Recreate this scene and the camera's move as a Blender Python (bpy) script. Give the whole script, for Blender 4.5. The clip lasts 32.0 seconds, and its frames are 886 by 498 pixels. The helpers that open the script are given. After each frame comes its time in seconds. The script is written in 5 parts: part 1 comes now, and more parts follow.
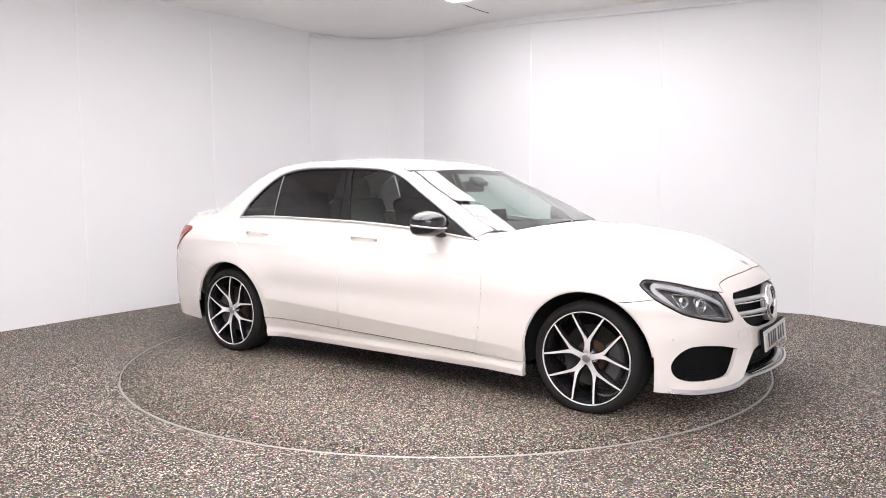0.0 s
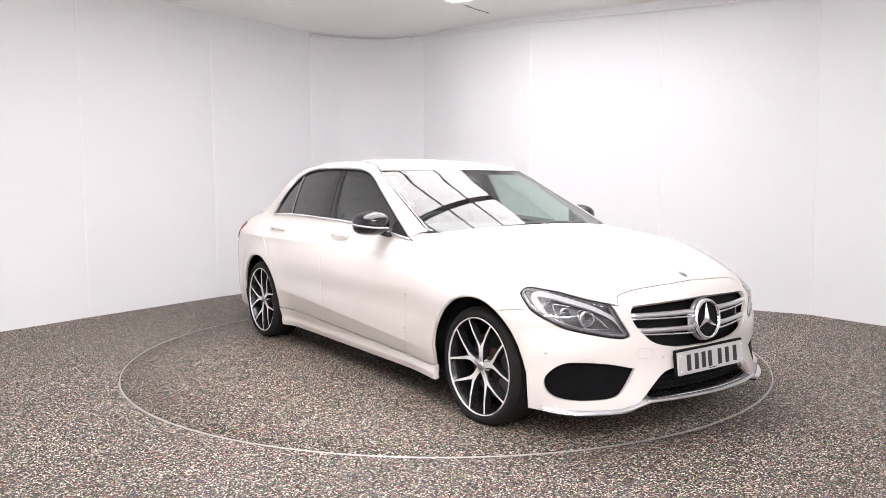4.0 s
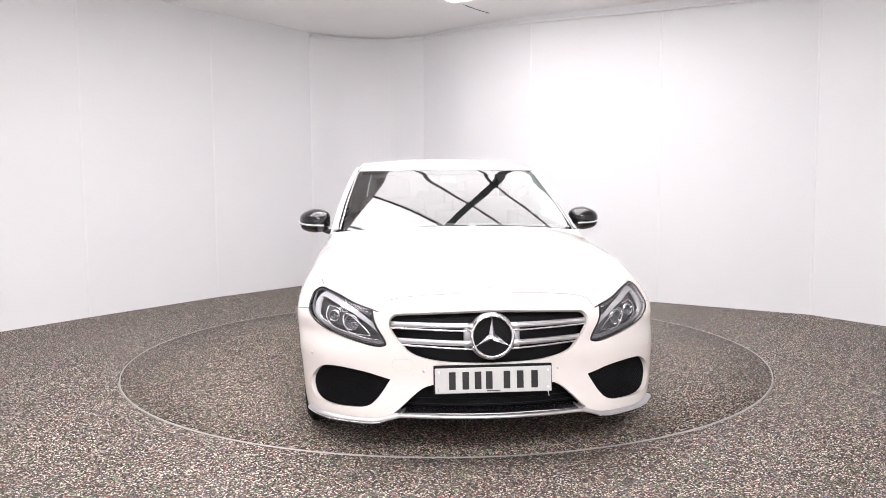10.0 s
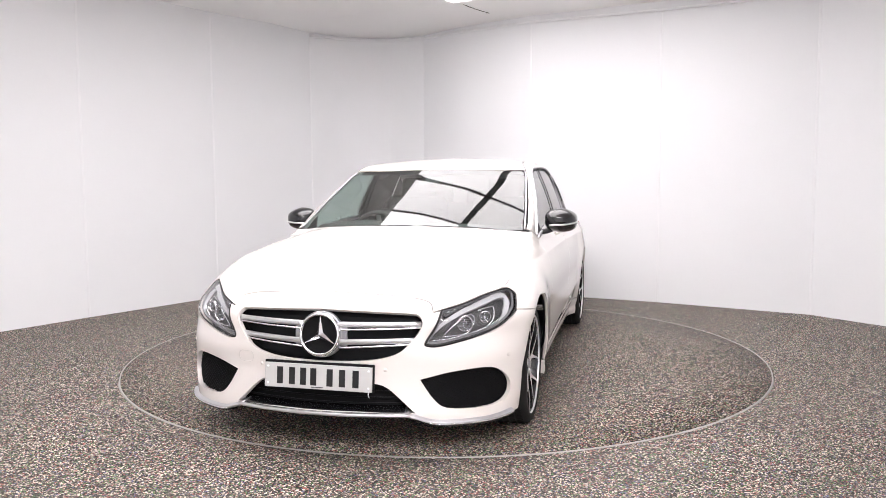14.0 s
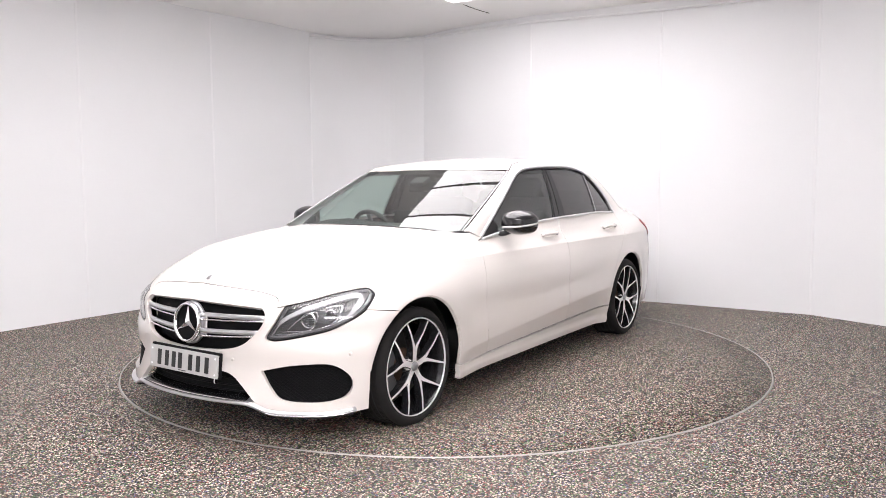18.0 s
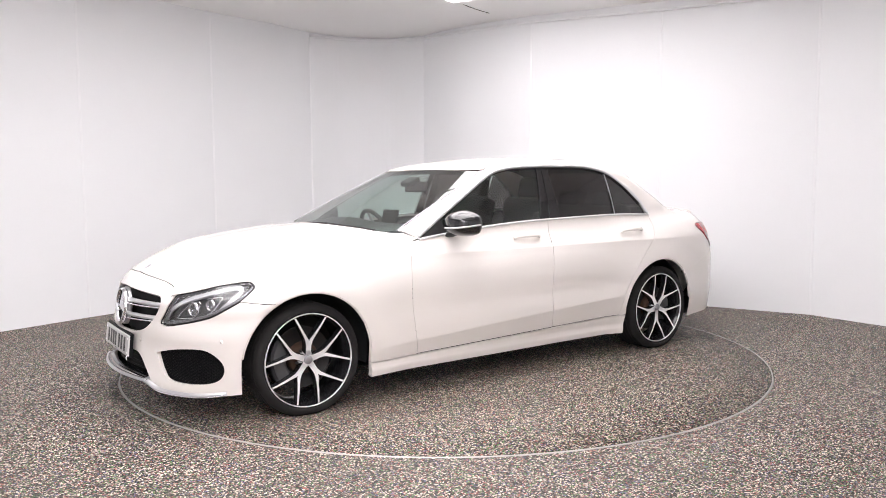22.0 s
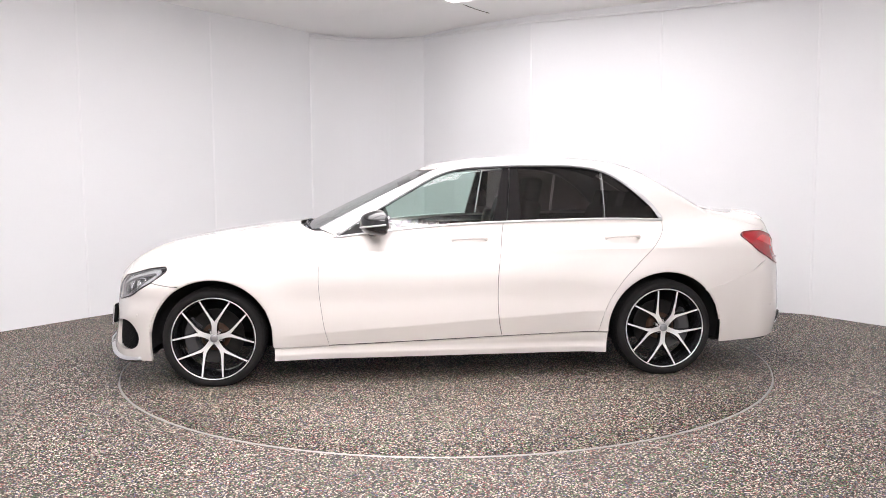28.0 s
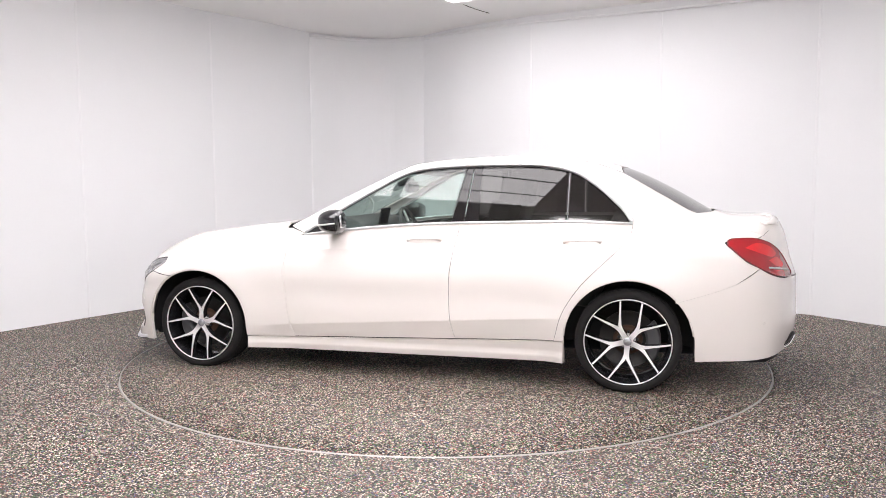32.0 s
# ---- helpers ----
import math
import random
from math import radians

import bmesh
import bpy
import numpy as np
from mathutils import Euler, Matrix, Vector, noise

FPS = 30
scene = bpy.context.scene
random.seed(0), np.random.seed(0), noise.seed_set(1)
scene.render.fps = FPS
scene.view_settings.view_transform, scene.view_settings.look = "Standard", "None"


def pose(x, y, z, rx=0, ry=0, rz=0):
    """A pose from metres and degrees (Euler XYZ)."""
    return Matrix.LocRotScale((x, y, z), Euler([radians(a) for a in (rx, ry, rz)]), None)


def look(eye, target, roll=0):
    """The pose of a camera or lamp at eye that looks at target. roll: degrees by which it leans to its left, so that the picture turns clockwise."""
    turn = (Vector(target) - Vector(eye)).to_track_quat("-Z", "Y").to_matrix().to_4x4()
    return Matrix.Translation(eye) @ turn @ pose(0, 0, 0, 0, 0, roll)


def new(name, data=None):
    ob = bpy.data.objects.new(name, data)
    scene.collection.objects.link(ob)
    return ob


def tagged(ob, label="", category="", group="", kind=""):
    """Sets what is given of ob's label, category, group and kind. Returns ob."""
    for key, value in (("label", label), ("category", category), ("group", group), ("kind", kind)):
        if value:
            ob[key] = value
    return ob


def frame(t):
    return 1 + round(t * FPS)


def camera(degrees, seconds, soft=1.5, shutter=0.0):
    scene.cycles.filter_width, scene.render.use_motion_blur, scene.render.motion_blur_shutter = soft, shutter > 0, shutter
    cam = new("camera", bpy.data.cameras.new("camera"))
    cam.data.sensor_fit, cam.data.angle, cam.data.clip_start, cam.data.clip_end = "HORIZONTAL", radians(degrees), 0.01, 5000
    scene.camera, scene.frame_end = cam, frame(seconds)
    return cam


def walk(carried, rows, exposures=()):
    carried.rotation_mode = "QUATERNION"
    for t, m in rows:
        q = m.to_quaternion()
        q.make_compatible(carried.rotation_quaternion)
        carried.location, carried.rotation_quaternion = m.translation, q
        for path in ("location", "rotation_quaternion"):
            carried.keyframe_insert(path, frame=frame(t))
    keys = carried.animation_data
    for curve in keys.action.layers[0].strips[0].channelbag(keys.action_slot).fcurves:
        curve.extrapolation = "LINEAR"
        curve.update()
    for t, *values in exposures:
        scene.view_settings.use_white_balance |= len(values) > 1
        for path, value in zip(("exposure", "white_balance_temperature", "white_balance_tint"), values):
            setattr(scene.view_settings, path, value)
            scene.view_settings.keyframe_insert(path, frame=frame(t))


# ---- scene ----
cam = camera(59.90, 32.0, soft=0.9)
EYE = (0.0, -5.6507, 1.2509)
VIEW = look(EYE, (EYE[0] - 0.002618, EYE[1] + 0.99619, EYE[2] - 0.08714), -0.334)
walk(cam, [(0, VIEW), (32, VIEW)], exposures=[(0, 0.20, 6470, 15.5), (32, 0.20, 6470, 15.5)])

# ---- light ----
world = bpy.data.worlds.new("world")
scene.world = world
world.use_nodes = True
world.node_tree.nodes["Background"].inputs[0].default_value = (0.9, 0.92, 1.0, 1)
world.node_tree.nodes["Background"].inputs[1].default_value = 0.02
LAMP_GLOW, EDGE_GLOW, FILL_GLOW = 5.8, 3.8, 13.5

# ---- materials ----


def material(name, colour, rough=0.5, metal=0.0, coat=0.0, spec=0.5, mottle=0.0, scale=8.0, grain=0.0, grain_scale=200.0, bump_depth=0.0, glow=0.0, coat_rough=0.03):
    """A surface of one stuff: large mottling, fine grain and relief in object space."""
    m = bpy.data.materials.new(name)
    m.use_nodes = True
    nt = m.node_tree
    b = nt.nodes["Principled BSDF"]
    b.inputs["Base Color"].default_value = (*colour, 1)
    b.inputs["Roughness"].default_value = rough
    b.inputs["Metallic"].default_value = metal
    b.inputs["Coat Weight"].default_value = coat
    b.inputs["Coat Roughness"].default_value = coat_rough
    b.inputs["Specular IOR Level"].default_value = spec
    if glow:
        b.inputs["Emission Color"].default_value = (*colour, 1)
        b.inputs["Emission Strength"].default_value = glow
    if mottle or grain or bump_depth:
        tc = nt.nodes.new("ShaderNodeTexCoord")
        big = nt.nodes.new("ShaderNodeTexNoise")
        big.inputs["Scale"].default_value = scale
        big.inputs["Detail"].default_value = 5
        fine = nt.nodes.new("ShaderNodeTexNoise")
        fine.inputs["Scale"].default_value = grain_scale
        fine.inputs["Detail"].default_value = 2
        for n in (big, fine):
            nt.links.new(tc.outputs["Object"], n.inputs["Vector"])
        mix = nt.nodes.new("ShaderNodeMath")
        mix.operation = "MULTIPLY_ADD"
        nt.links.new(big.outputs[0], mix.inputs[0])
        mix.inputs[1].default_value = 2 * mottle
        mix.inputs[2].default_value = 1 - mottle - grain
        add = nt.nodes.new("ShaderNodeMath")
        add.operation = "MULTIPLY_ADD"
        nt.links.new(fine.outputs[0], add.inputs[0])
        add.inputs[1].default_value = 2 * grain
        nt.links.new(mix.outputs[0], add.inputs[2])
        mul = nt.nodes.new("ShaderNodeVectorMath")
        mul.operation = "SCALE"
        mul.inputs[0].default_value = colour
        nt.links.new(add.outputs[0], mul.inputs["Scale"])
        nt.links.new(mul.outputs[0], b.inputs["Base Color"])
        if bump_depth:
            bp = nt.nodes.new("ShaderNodeBump")
            bp.inputs["Strength"].default_value = 0.5
            bp.inputs["Distance"].default_value = bump_depth
            nt.links.new(fine.outputs[0], bp.inputs["Height"])
            nt.links.new(bp.outputs[0], b.inputs["Normal"])
    return m


def glass(name, tint, ior=1.5, rough=0.0, coats=1.93, rise=3.5):
    """A pane: tinted light goes through, and its two faces mirror by the angle."""
    m = bpy.data.materials.new(name)
    m.use_nodes = True
    nt = m.node_tree
    nt.nodes.remove(nt.nodes["Principled BSDF"])
    t = nt.nodes.new("ShaderNodeBsdfTransparent")
    t.inputs[0].default_value = (*tint, 1)
    g = nt.nodes.new("ShaderNodeBsdfGlossy")
    g.inputs["Roughness"].default_value = rough
    w = nt.nodes.new("ShaderNodeLayerWeight")
    w.inputs[0].default_value = 0.5
    p = nt.nodes.new("ShaderNodeMath")
    p.operation = "POWER"
    p.inputs[1].default_value = rise
    nt.links.new(w.outputs["Facing"], p.inputs[0])
    f = nt.nodes.new("ShaderNodeMath")
    f.operation = "MULTIPLY_ADD"
    base = ((ior - 1) / (ior + 1)) ** 2 * coats
    f.inputs[1].default_value, f.inputs[2].default_value = 1 - base, base
    nt.links.new(p.outputs[0], f.inputs[0])
    x = nt.nodes.new("ShaderNodeMixShader")
    nt.links.new(f.outputs[0], x.inputs[0])
    nt.links.new(t.outputs[0], x.inputs[1])
    nt.links.new(g.outputs[0], x.inputs[2])
    nt.links.new(x.outputs[0], nt.nodes["Material Output"].inputs[0])
    return m


def crumb(name, tone, warm=(1, 1, 1)):
    """Resin-bound rubber crumb: millimetre grains of black, grey, white and a little colour."""
    m = bpy.data.materials.new(name)
    m.use_nodes = True
    nt = m.node_tree
    b = nt.nodes["Principled BSDF"]
    tc = nt.nodes.new("ShaderNodeTexCoord")
    v = nt.nodes.new("ShaderNodeTexVoronoi")
    v.inputs["Scale"].default_value = 170.0
    nt.links.new(tc.outputs["Object"], v.inputs["Vector"])
    sep = nt.nodes.new("ShaderNodeSeparateColor")
    nt.links.new(v.outputs["Color"], sep.inputs[0])
    ramp = nt.nodes.new("ShaderNodeValToRGB")
    ramp.color_ramp.interpolation = "CONSTANT"
    stops = [(0.0, (0.004, 0.0035, 0.0035)), (0.38, (0.050, 0.043, 0.038)), (0.52, (0.17, 0.148, 0.130)), (0.60, (0.42, 0.11, 0.10)), (0.66, (0.10, 0.29, 0.08)),
             (0.72, (0.12, 0.13, 0.30)), (0.77, (0.37, 0.325, 0.29)), (0.87, (0.86, 0.78, 0.71))]
    while len(ramp.color_ramp.elements) < len(stops):
        ramp.color_ramp.elements.new(0.5)
    for e, (at, c) in zip(ramp.color_ramp.elements, stops):
        e.position, e.color = at, (*[k * tone * w for k, w in zip(c, warm)], 1)
    nt.links.new(sep.outputs[0], ramp.inputs[0])
    big = nt.nodes.new("ShaderNodeTexNoise")
    big.inputs["Scale"].default_value = 1.3
    big.inputs["Detail"].default_value = 4
    nt.links.new(tc.outputs["Object"], big.inputs["Vector"])
    mr = nt.nodes.new("ShaderNodeMapRange")
    mr.inputs[3].default_value, mr.inputs[4].default_value = 0.85, 1.15
    nt.links.new(big.outputs[0], mr.inputs[0])
    mul = nt.nodes.new("ShaderNodeVectorMath")
    mul.operation = "SCALE"
    nt.links.new(ramp.outputs[0], mul.inputs[0])
    clump = nt.nodes.new("ShaderNodeTexNoise")
    clump.inputs["Scale"].default_value = 110.0
    clump.inputs["Detail"].default_value = 3
    nt.links.new(tc.outputs["Object"], clump.inputs["Vector"])
    spread = nt.nodes.new("ShaderNodeMapRange")
    spread.inputs[1].default_value, spread.inputs[2].default_value = 0.3, 0.7
    spread.inputs[3].default_value, spread.inputs[4].default_value = 0.75, 1.25
    nt.links.new(clump.outputs[0], spread.inputs[0])
    both_scales = nt.nodes.new("ShaderNodeMath")
    both_scales.operation = "MULTIPLY"
    nt.links.new(mr.outputs[0], both_scales.inputs[0])
    nt.links.new(spread.outputs[0], both_scales.inputs[1])
    nt.links.new(both_scales.outputs[0], mul.inputs["Scale"])
    nt.links.new(mul.outputs[0], b.inputs["Base Color"])
    b.inputs["Roughness"].default_value = 0.62
    bp = nt.nodes.new("ShaderNodeBump")
    bp.inputs["Strength"].default_value = 0.6
    bp.inputs["Distance"].default_value = 0.003
    nt.links.new(v.outputs["Distance"], bp.inputs["Height"])
    bp.invert = True
    nt.links.new(bp.outputs[0], b.inputs["Normal"])
    return m


PAINT = material("white_paint", (0.785, 0.742, 0.710), 0.38, coat=1.0, mottle=0.01, scale=3, grain=0.008, grain_scale=900)
GAP = material("black_underseal", (0.012, 0.012, 0.013), 0.8, mottle=0.2)
BLACK_GLOSS = material("gloss_black", (0.012, 0.012, 0.014), 0.08, coat=0.5, mottle=0.05)
BLACK_PLASTIC = material("grained_black_plastic", (0.022, 0.021, 0.022), 0.55, mottle=0.15, grain=0.1, grain_scale=500, bump_depth=0.0005)
CHROME = material("chrome", (0.82, 0.82, 0.84), 0.1, metal=1.0, mottle=0.02)
BRIGHT_TRIM = material("bright_trim", (0.66, 0.66, 0.67), 0.34, metal=0.35, mottle=0.02)
SATIN = material("satin_silver", (0.66, 0.66, 0.68), 0.30, metal=0.9, mottle=0.03)
SATIN_DARK = material("satin_grey", (0.40, 0.40, 0.42), 0.32, metal=0.9, mottle=0.03)
RUBBER = material("tyre_rubber", (0.016, 0.015, 0.015), 0.8, spec=0.25, mottle=0.2, scale=14, grain=0.15, grain_scale=300, bump_depth=0.0006)
ALLOY_CUT = material("machined_alloy", (0.86, 0.85, 0.85), 0.36, metal=0.4, mottle=0.03, grain=0.03, grain_scale=700)
ALLOY_DARK = material("dark_alloy", (0.018, 0.018, 0.020), 0.25, coat=0.4, mottle=0.1)
STEEL = material("brake_steel", (0.030, 0.028, 0.027), 0.5, metal=0.6, mottle=0.12, scale=20, grain=0.1)
RUST = material("brake_hub", (0.07, 0.036, 0.022), 0.7, metal=0.3, mottle=0.35, scale=25, grain=0.1)
# grey for painted shade under the handles and for the tow cover seam
SHADE_SEAM = material("shade_and_seam_grey", (0.58, 0.55, 0.53), 0.5, mottle=0.05)
GUIDE = material("light_guide", (0.52, 0.52, 0.54), 0.2, coat=0.5, mottle=0.03)
PILLAR_BLACK = material("pillar_black", (0.010, 0.009, 0.010), 0.06, spec=0.5, mottle=0.05)
HOUSING = material("lamp_housing", (0.12, 0.12, 0.125), 0.35, metal=0.3, mottle=0.08, scale=30)
CALIPER = material("caliper_grey", (0.09, 0.09, 0.095), 0.4, metal=0.4, mottle=0.1)
MESH_BLACK = material("deep_black_mesh", (0.008, 0.008, 0.009), 0.6, spec=0.12, mottle=0.2)
DISPLAY = material("dull_display", (0.012, 0.012, 0.013), 0.55, spec=0.1, mottle=0.1)
SEATING = material("black_leather", (0.028, 0.026, 0.026), 0.5, mottle=0.15, grain=0.1, grain_scale=400, bump_depth=0.0006)
TRIMMING = material("dark_headlining", (0.06, 0.055, 0.055), 0.85, mottle=0.1, grain=0.1)
WINDSCREEN = glass("clear_green_glass", (0.74, 0.86, 0.82), 1.52)
PRIVACY = glass("privacy_glass", (0.11, 0.096, 0.096), 1.52, coats=1.5)
LENS = glass("clear_lens", (0.90, 0.91, 0.92), 1.45, coats=1.6, rise=4.5)
LAMP_BEZEL = material("lamp_bezel", (0.20, 0.20, 0.21), 0.35, metal=0.3, mottle=0.05)
RED_BRIGHT = material("bright_red_reflector", (0.72, 0.015, 0.02), 0.2, coat=0.6, mottle=0.2, scale=18)
RED = material("red_lens", (0.36, 0.008, 0.014), 0.16, coat=0.5, mottle=0.15, scale=10)
RED_DARK = material("dark_red_lens", (0.22, 0.008, 0.012), 0.14, coat=1.0, mottle=0.1)
PLATE = material("plate_white", (0.55, 0.55, 0.545), 0.35, coat=0.4, mottle=0.02)
INK = material("plate_black", (0.012, 0.012, 0.013), 0.4, mottle=0.1)
WALL = material("white_wall_panel", (0.805, 0.812, 0.828), 0.75, spec=0.2, mottle=0.015, scale=1.5, grain=0.01, grain_scale=60)
CEILING = material("white_ceiling", (0.90, 0.895, 0.89), 0.6, mottle=0.02, scale=1.2)
TRIM = material("white_joint_strip", (0.82, 0.825, 0.84), 0.35, mottle=0.02)
LAMP = material("lamp_diffuser", (1.0, 0.985, 0.97), 0.5, glow=LAMP_GLOW)
LAMP_EDGE = material("edge_lamp_diffuser", (1.0, 0.985, 0.97), 0.5, glow=EDGE_GLOW)
# diffuser of the unseen fill light added behind the camera
LAMP_FILL = material("fill_lamp_diffuser", (1.0, 0.985, 0.97), 0.5, glow=FILL_GLOW)
LAMP_BAR = material("dark_lamp_bar", (0.20, 0.20, 0.20), 0.5, mottle=0.1)
FLOOR = crumb("rubber_crumb_floor", 0.68, (1.04, 1.0, 0.94))
DISC = crumb("rubber_crumb_disc", 0.66, (1.06, 1.0, 0.91))
RING = material("aluminium_ring", (0.42, 0.41, 0.40), 0.4, metal=0.7, mottle=0.1, scale=20)

# ---- mesh helpers ----
SKIN_NORMALS = {}


def link(name, bm, mat, parent=None, label="", smooth=True, mats=None):
    me = bpy.data.meshes.new(name)
    skin = SKIN_NORMALS.pop(id(bm), None)
    if bm.faces and skin is None:
        bmesh.ops.recalc_face_normals(bm, faces=bm.faces)
    bm.to_mesh(me)
    bm.free()
    for x in mats or [mat]:
        me.materials.append(x)
    if smooth:
        me.polygons.foreach_set("use_smooth", [True] * len(me.polygons))
    if skin is not None:
        me.normals_split_custom_set_from_vertices(skin)
    ob = new(name, me)
    if parent:
        ob.parent = parent
    if label:
        ob["label"] = label
    return ob


def part(name, bm, mat, parent, label="", smooth=True):
    """One mesh under a thing or under a part."""
    return link(name, bm, mat, parent, label, smooth)


def thing(name, label, category, m=None, group="", kind=""):
    ob = new(name)
    ob.empty_display_size = 0.1
    if m is not None:
        ob.matrix_world = m
    return tagged(ob, label, category, group, kind)


def grid(bm, rows, close_u=False, close_v=False, caps=False):
    """A sheet through rows of points."""
    vs = [[bm.verts.new(p) for p in r] for r in rows]
    nu, nv = len(vs), len(vs[0])
    for i in range(nu if close_u else nu - 1):
        for j in range(nv if close_v else nv - 1):
            a, b = (i + 1) % nu, (j + 1) % nv
            bm.faces.new((vs[i][j], vs[a][j], vs[a][b], vs[i][b]))
    if caps:
        bm.faces.new(vs[0][::-1])
        bm.faces.new(vs[-1])
    return bm


def block(sx, sy, sz, m=None, bevel=0.004, seg=2):
    bm = bmesh.new()
    bmesh.ops.create_cube(bm, size=1.0, matrix=(m or Matrix()) @ Matrix.Diagonal((sx, sy, sz, 1)))
    if bevel:
        bmesh.ops.bevel(bm, geom=bm.edges[:], offset=bevel, segments=seg, affect="EDGES", profile=0.6)
    return bm


def join(*parts_):
    out = bmesh.new()
    for b in parts_:
        me = bpy.data.meshes.new("tmp")
        b.to_mesh(me)
        out.from_mesh(me)
        bpy.data.meshes.remove(me)
        b.free()
    return out


def turned(profile, n=48, m=None, close=False):
    """A profile of (radius, height) turned round the z axis."""
    bm = bmesh.new()
    rows = [[Vector((r * math.cos(k * math.tau / n), r * math.sin(k * math.tau / n), h)) for k in range(n)] for r, h in profile]
    grid(bm, rows, close_u=close, close_v=True)
    if m is not None:
        bmesh.ops.transform(bm, matrix=m, verts=bm.verts)
    return bm


def spline(pts, n=8):
    """A smooth open line through the points."""
    p = [np.array(q, float) for q in pts]
    if len(p) < 3:
        return [p[0] + (p[-1] - p[0]) * k / n for k in range(n + 1)]
    p = [2 * p[0] - p[1]] + p + [2 * p[-1] - p[-2]]
    out = []
    for i in range(1, len(p) - 2):
        a, b, c, d = p[i - 1:i + 3]
        for k in range(n):
            t = k / n
            out.append(0.5 * (2 * b + (c - a) * t + (2 * a - 5 * b + 4 * c - d) * t * t + (3 * b - a - 3 * c + d) * t ** 3))
    return out + [p[-2]]


def tube(pts, radius, n=8, flat=1.0, close=False, normals=None):
    """A bar along a line; flat squeezes it along the second axis."""
    pts = [Vector(p) for p in pts]
    bm = bmesh.new()
    rows = []
    for i, p in enumerate(pts):
        if close:
            d = pts[(i + 1) % len(pts)] - pts[i - 1]
        else:
            d = pts[min(i + 1, len(pts) - 1)] - pts[max(i - 1, 0)]
        d.normalize()
        nrm = Vector(normals[i]) if normals is not None else Vector((0, 0, 1)) if abs(d.z) < 0.9 else Vector((0, 1, 0))
        s = d.cross(nrm).normalized()
        u = s.cross(d).normalized()
        rows.append([p + s * radius * math.cos(k * math.tau / n) + u * radius * flat * math.sin(k * math.tau / n) for k in range(n)])
    grid(bm, rows, close_u=close, close_v=True, caps=not close)
    return bm


# ---- the skin of the car, as smooth solids ----
def curve(*pairs):
    """A smooth function of one variable through a few (place, value) pairs."""
    xs = np.array([p[0] for p in pairs], float)
    ys = np.array([p[1] for p in pairs], float)
    d = np.diff(ys) / np.diff(xs)
    m = np.concatenate([[d[0]], (d[1:] * np.diff(xs)[:-1] + d[:-1] * np.diff(xs)[1:]) / (xs[2:] - xs[:-2]), [d[-1]]])

    def at(x):
        x = np.clip(np.asarray(x, float), xs[0], xs[-1])
        i = np.clip(np.searchsorted(xs, x) - 1, 0, len(xs) - 2)
        h = xs[i + 1] - xs[i]
        t = (x - xs[i]) / h
        return ((1 + 2 * t) * (1 - t) ** 2 * ys[i] + t * (1 - t) ** 2 * h * m[i]
                + t * t * (3 - 2 * t) * ys[i + 1] + t * t * (t - 1) * h * m[i + 1])
    return at


def smax(a, b, k):
    h = np.maximum(k - np.abs(a - b), 0) / k
    return np.maximum(a, b) + h * h * k * 0.25


def bump(x, a, b):
    t = np.clip((x - a) / (b - a), 0, 1)
    return t * t * (3 - 2 * t)


# half width of the lower body by height, and how the flanks draw in along the car
FLANK = curve((0.10, 0.862), (0.20, 0.872), (0.27, 0.881), (0.34, 0.889), (0.50, 0.897), (0.66, 0.902), (0.78, 0.893),
              (0.83, 0.887), (0.90, 0.868), (0.96, 0.845), (1.02, 0.805), (1.10, 0.73))
PLAN = curve((-2.6, -0.16), (-2.2, -0.085), (-1.9, -0.035), (-1.42, 0.012), (-1.0, 0.004), (-0.4, -0.004), (0.4, -0.004), (1.0, 0.0),
             (1.42, 0.006), (1.75, -0.012), (2.1, -0.07), (2.4, -0.16))
NOSE = curve((0.10, 2.195), (0.19, 2.215), (0.27, 2.20), (0.38, 2.182), (0.50, 2.178), (0.60, 2.168), (0.68, 2.145), (0.74, 2.105), (0.80, 2.03), (0.95, 1.8))
NOSE_BOW = curve((0.10, 0.40), (0.35, 0.39), (0.45, 0.38), (0.55, 0.42), (0.62, 0.41), (0.70, 0.53), (0.80, 0.62), (1.0, 0.62))
TAIL = curve((0.10, -2.41), (0.22, -2.45), (0.34, -2.475), (0.55, -2.474), (0.68, -2.465), (0.75, -2.44), (0.86, -2.415), (0.95, -2.39), (1.00, -2.38), (1.1, -2.3))
TOP = curve((-2.6, 1.02), (-2.42, 1.040), (-2.30, 1.034), (-2.12, 1.033), (-1.95, 1.054), (-1.6, 1.07), (-1.2, 1.05), (-0.3, 1.0), (0.5, 0.995), (0.87, 0.987), (1.30, 0.944),
            (1.72, 0.876), (1.97, 0.812), (2.12, 0.742), (2.3, 0.60))


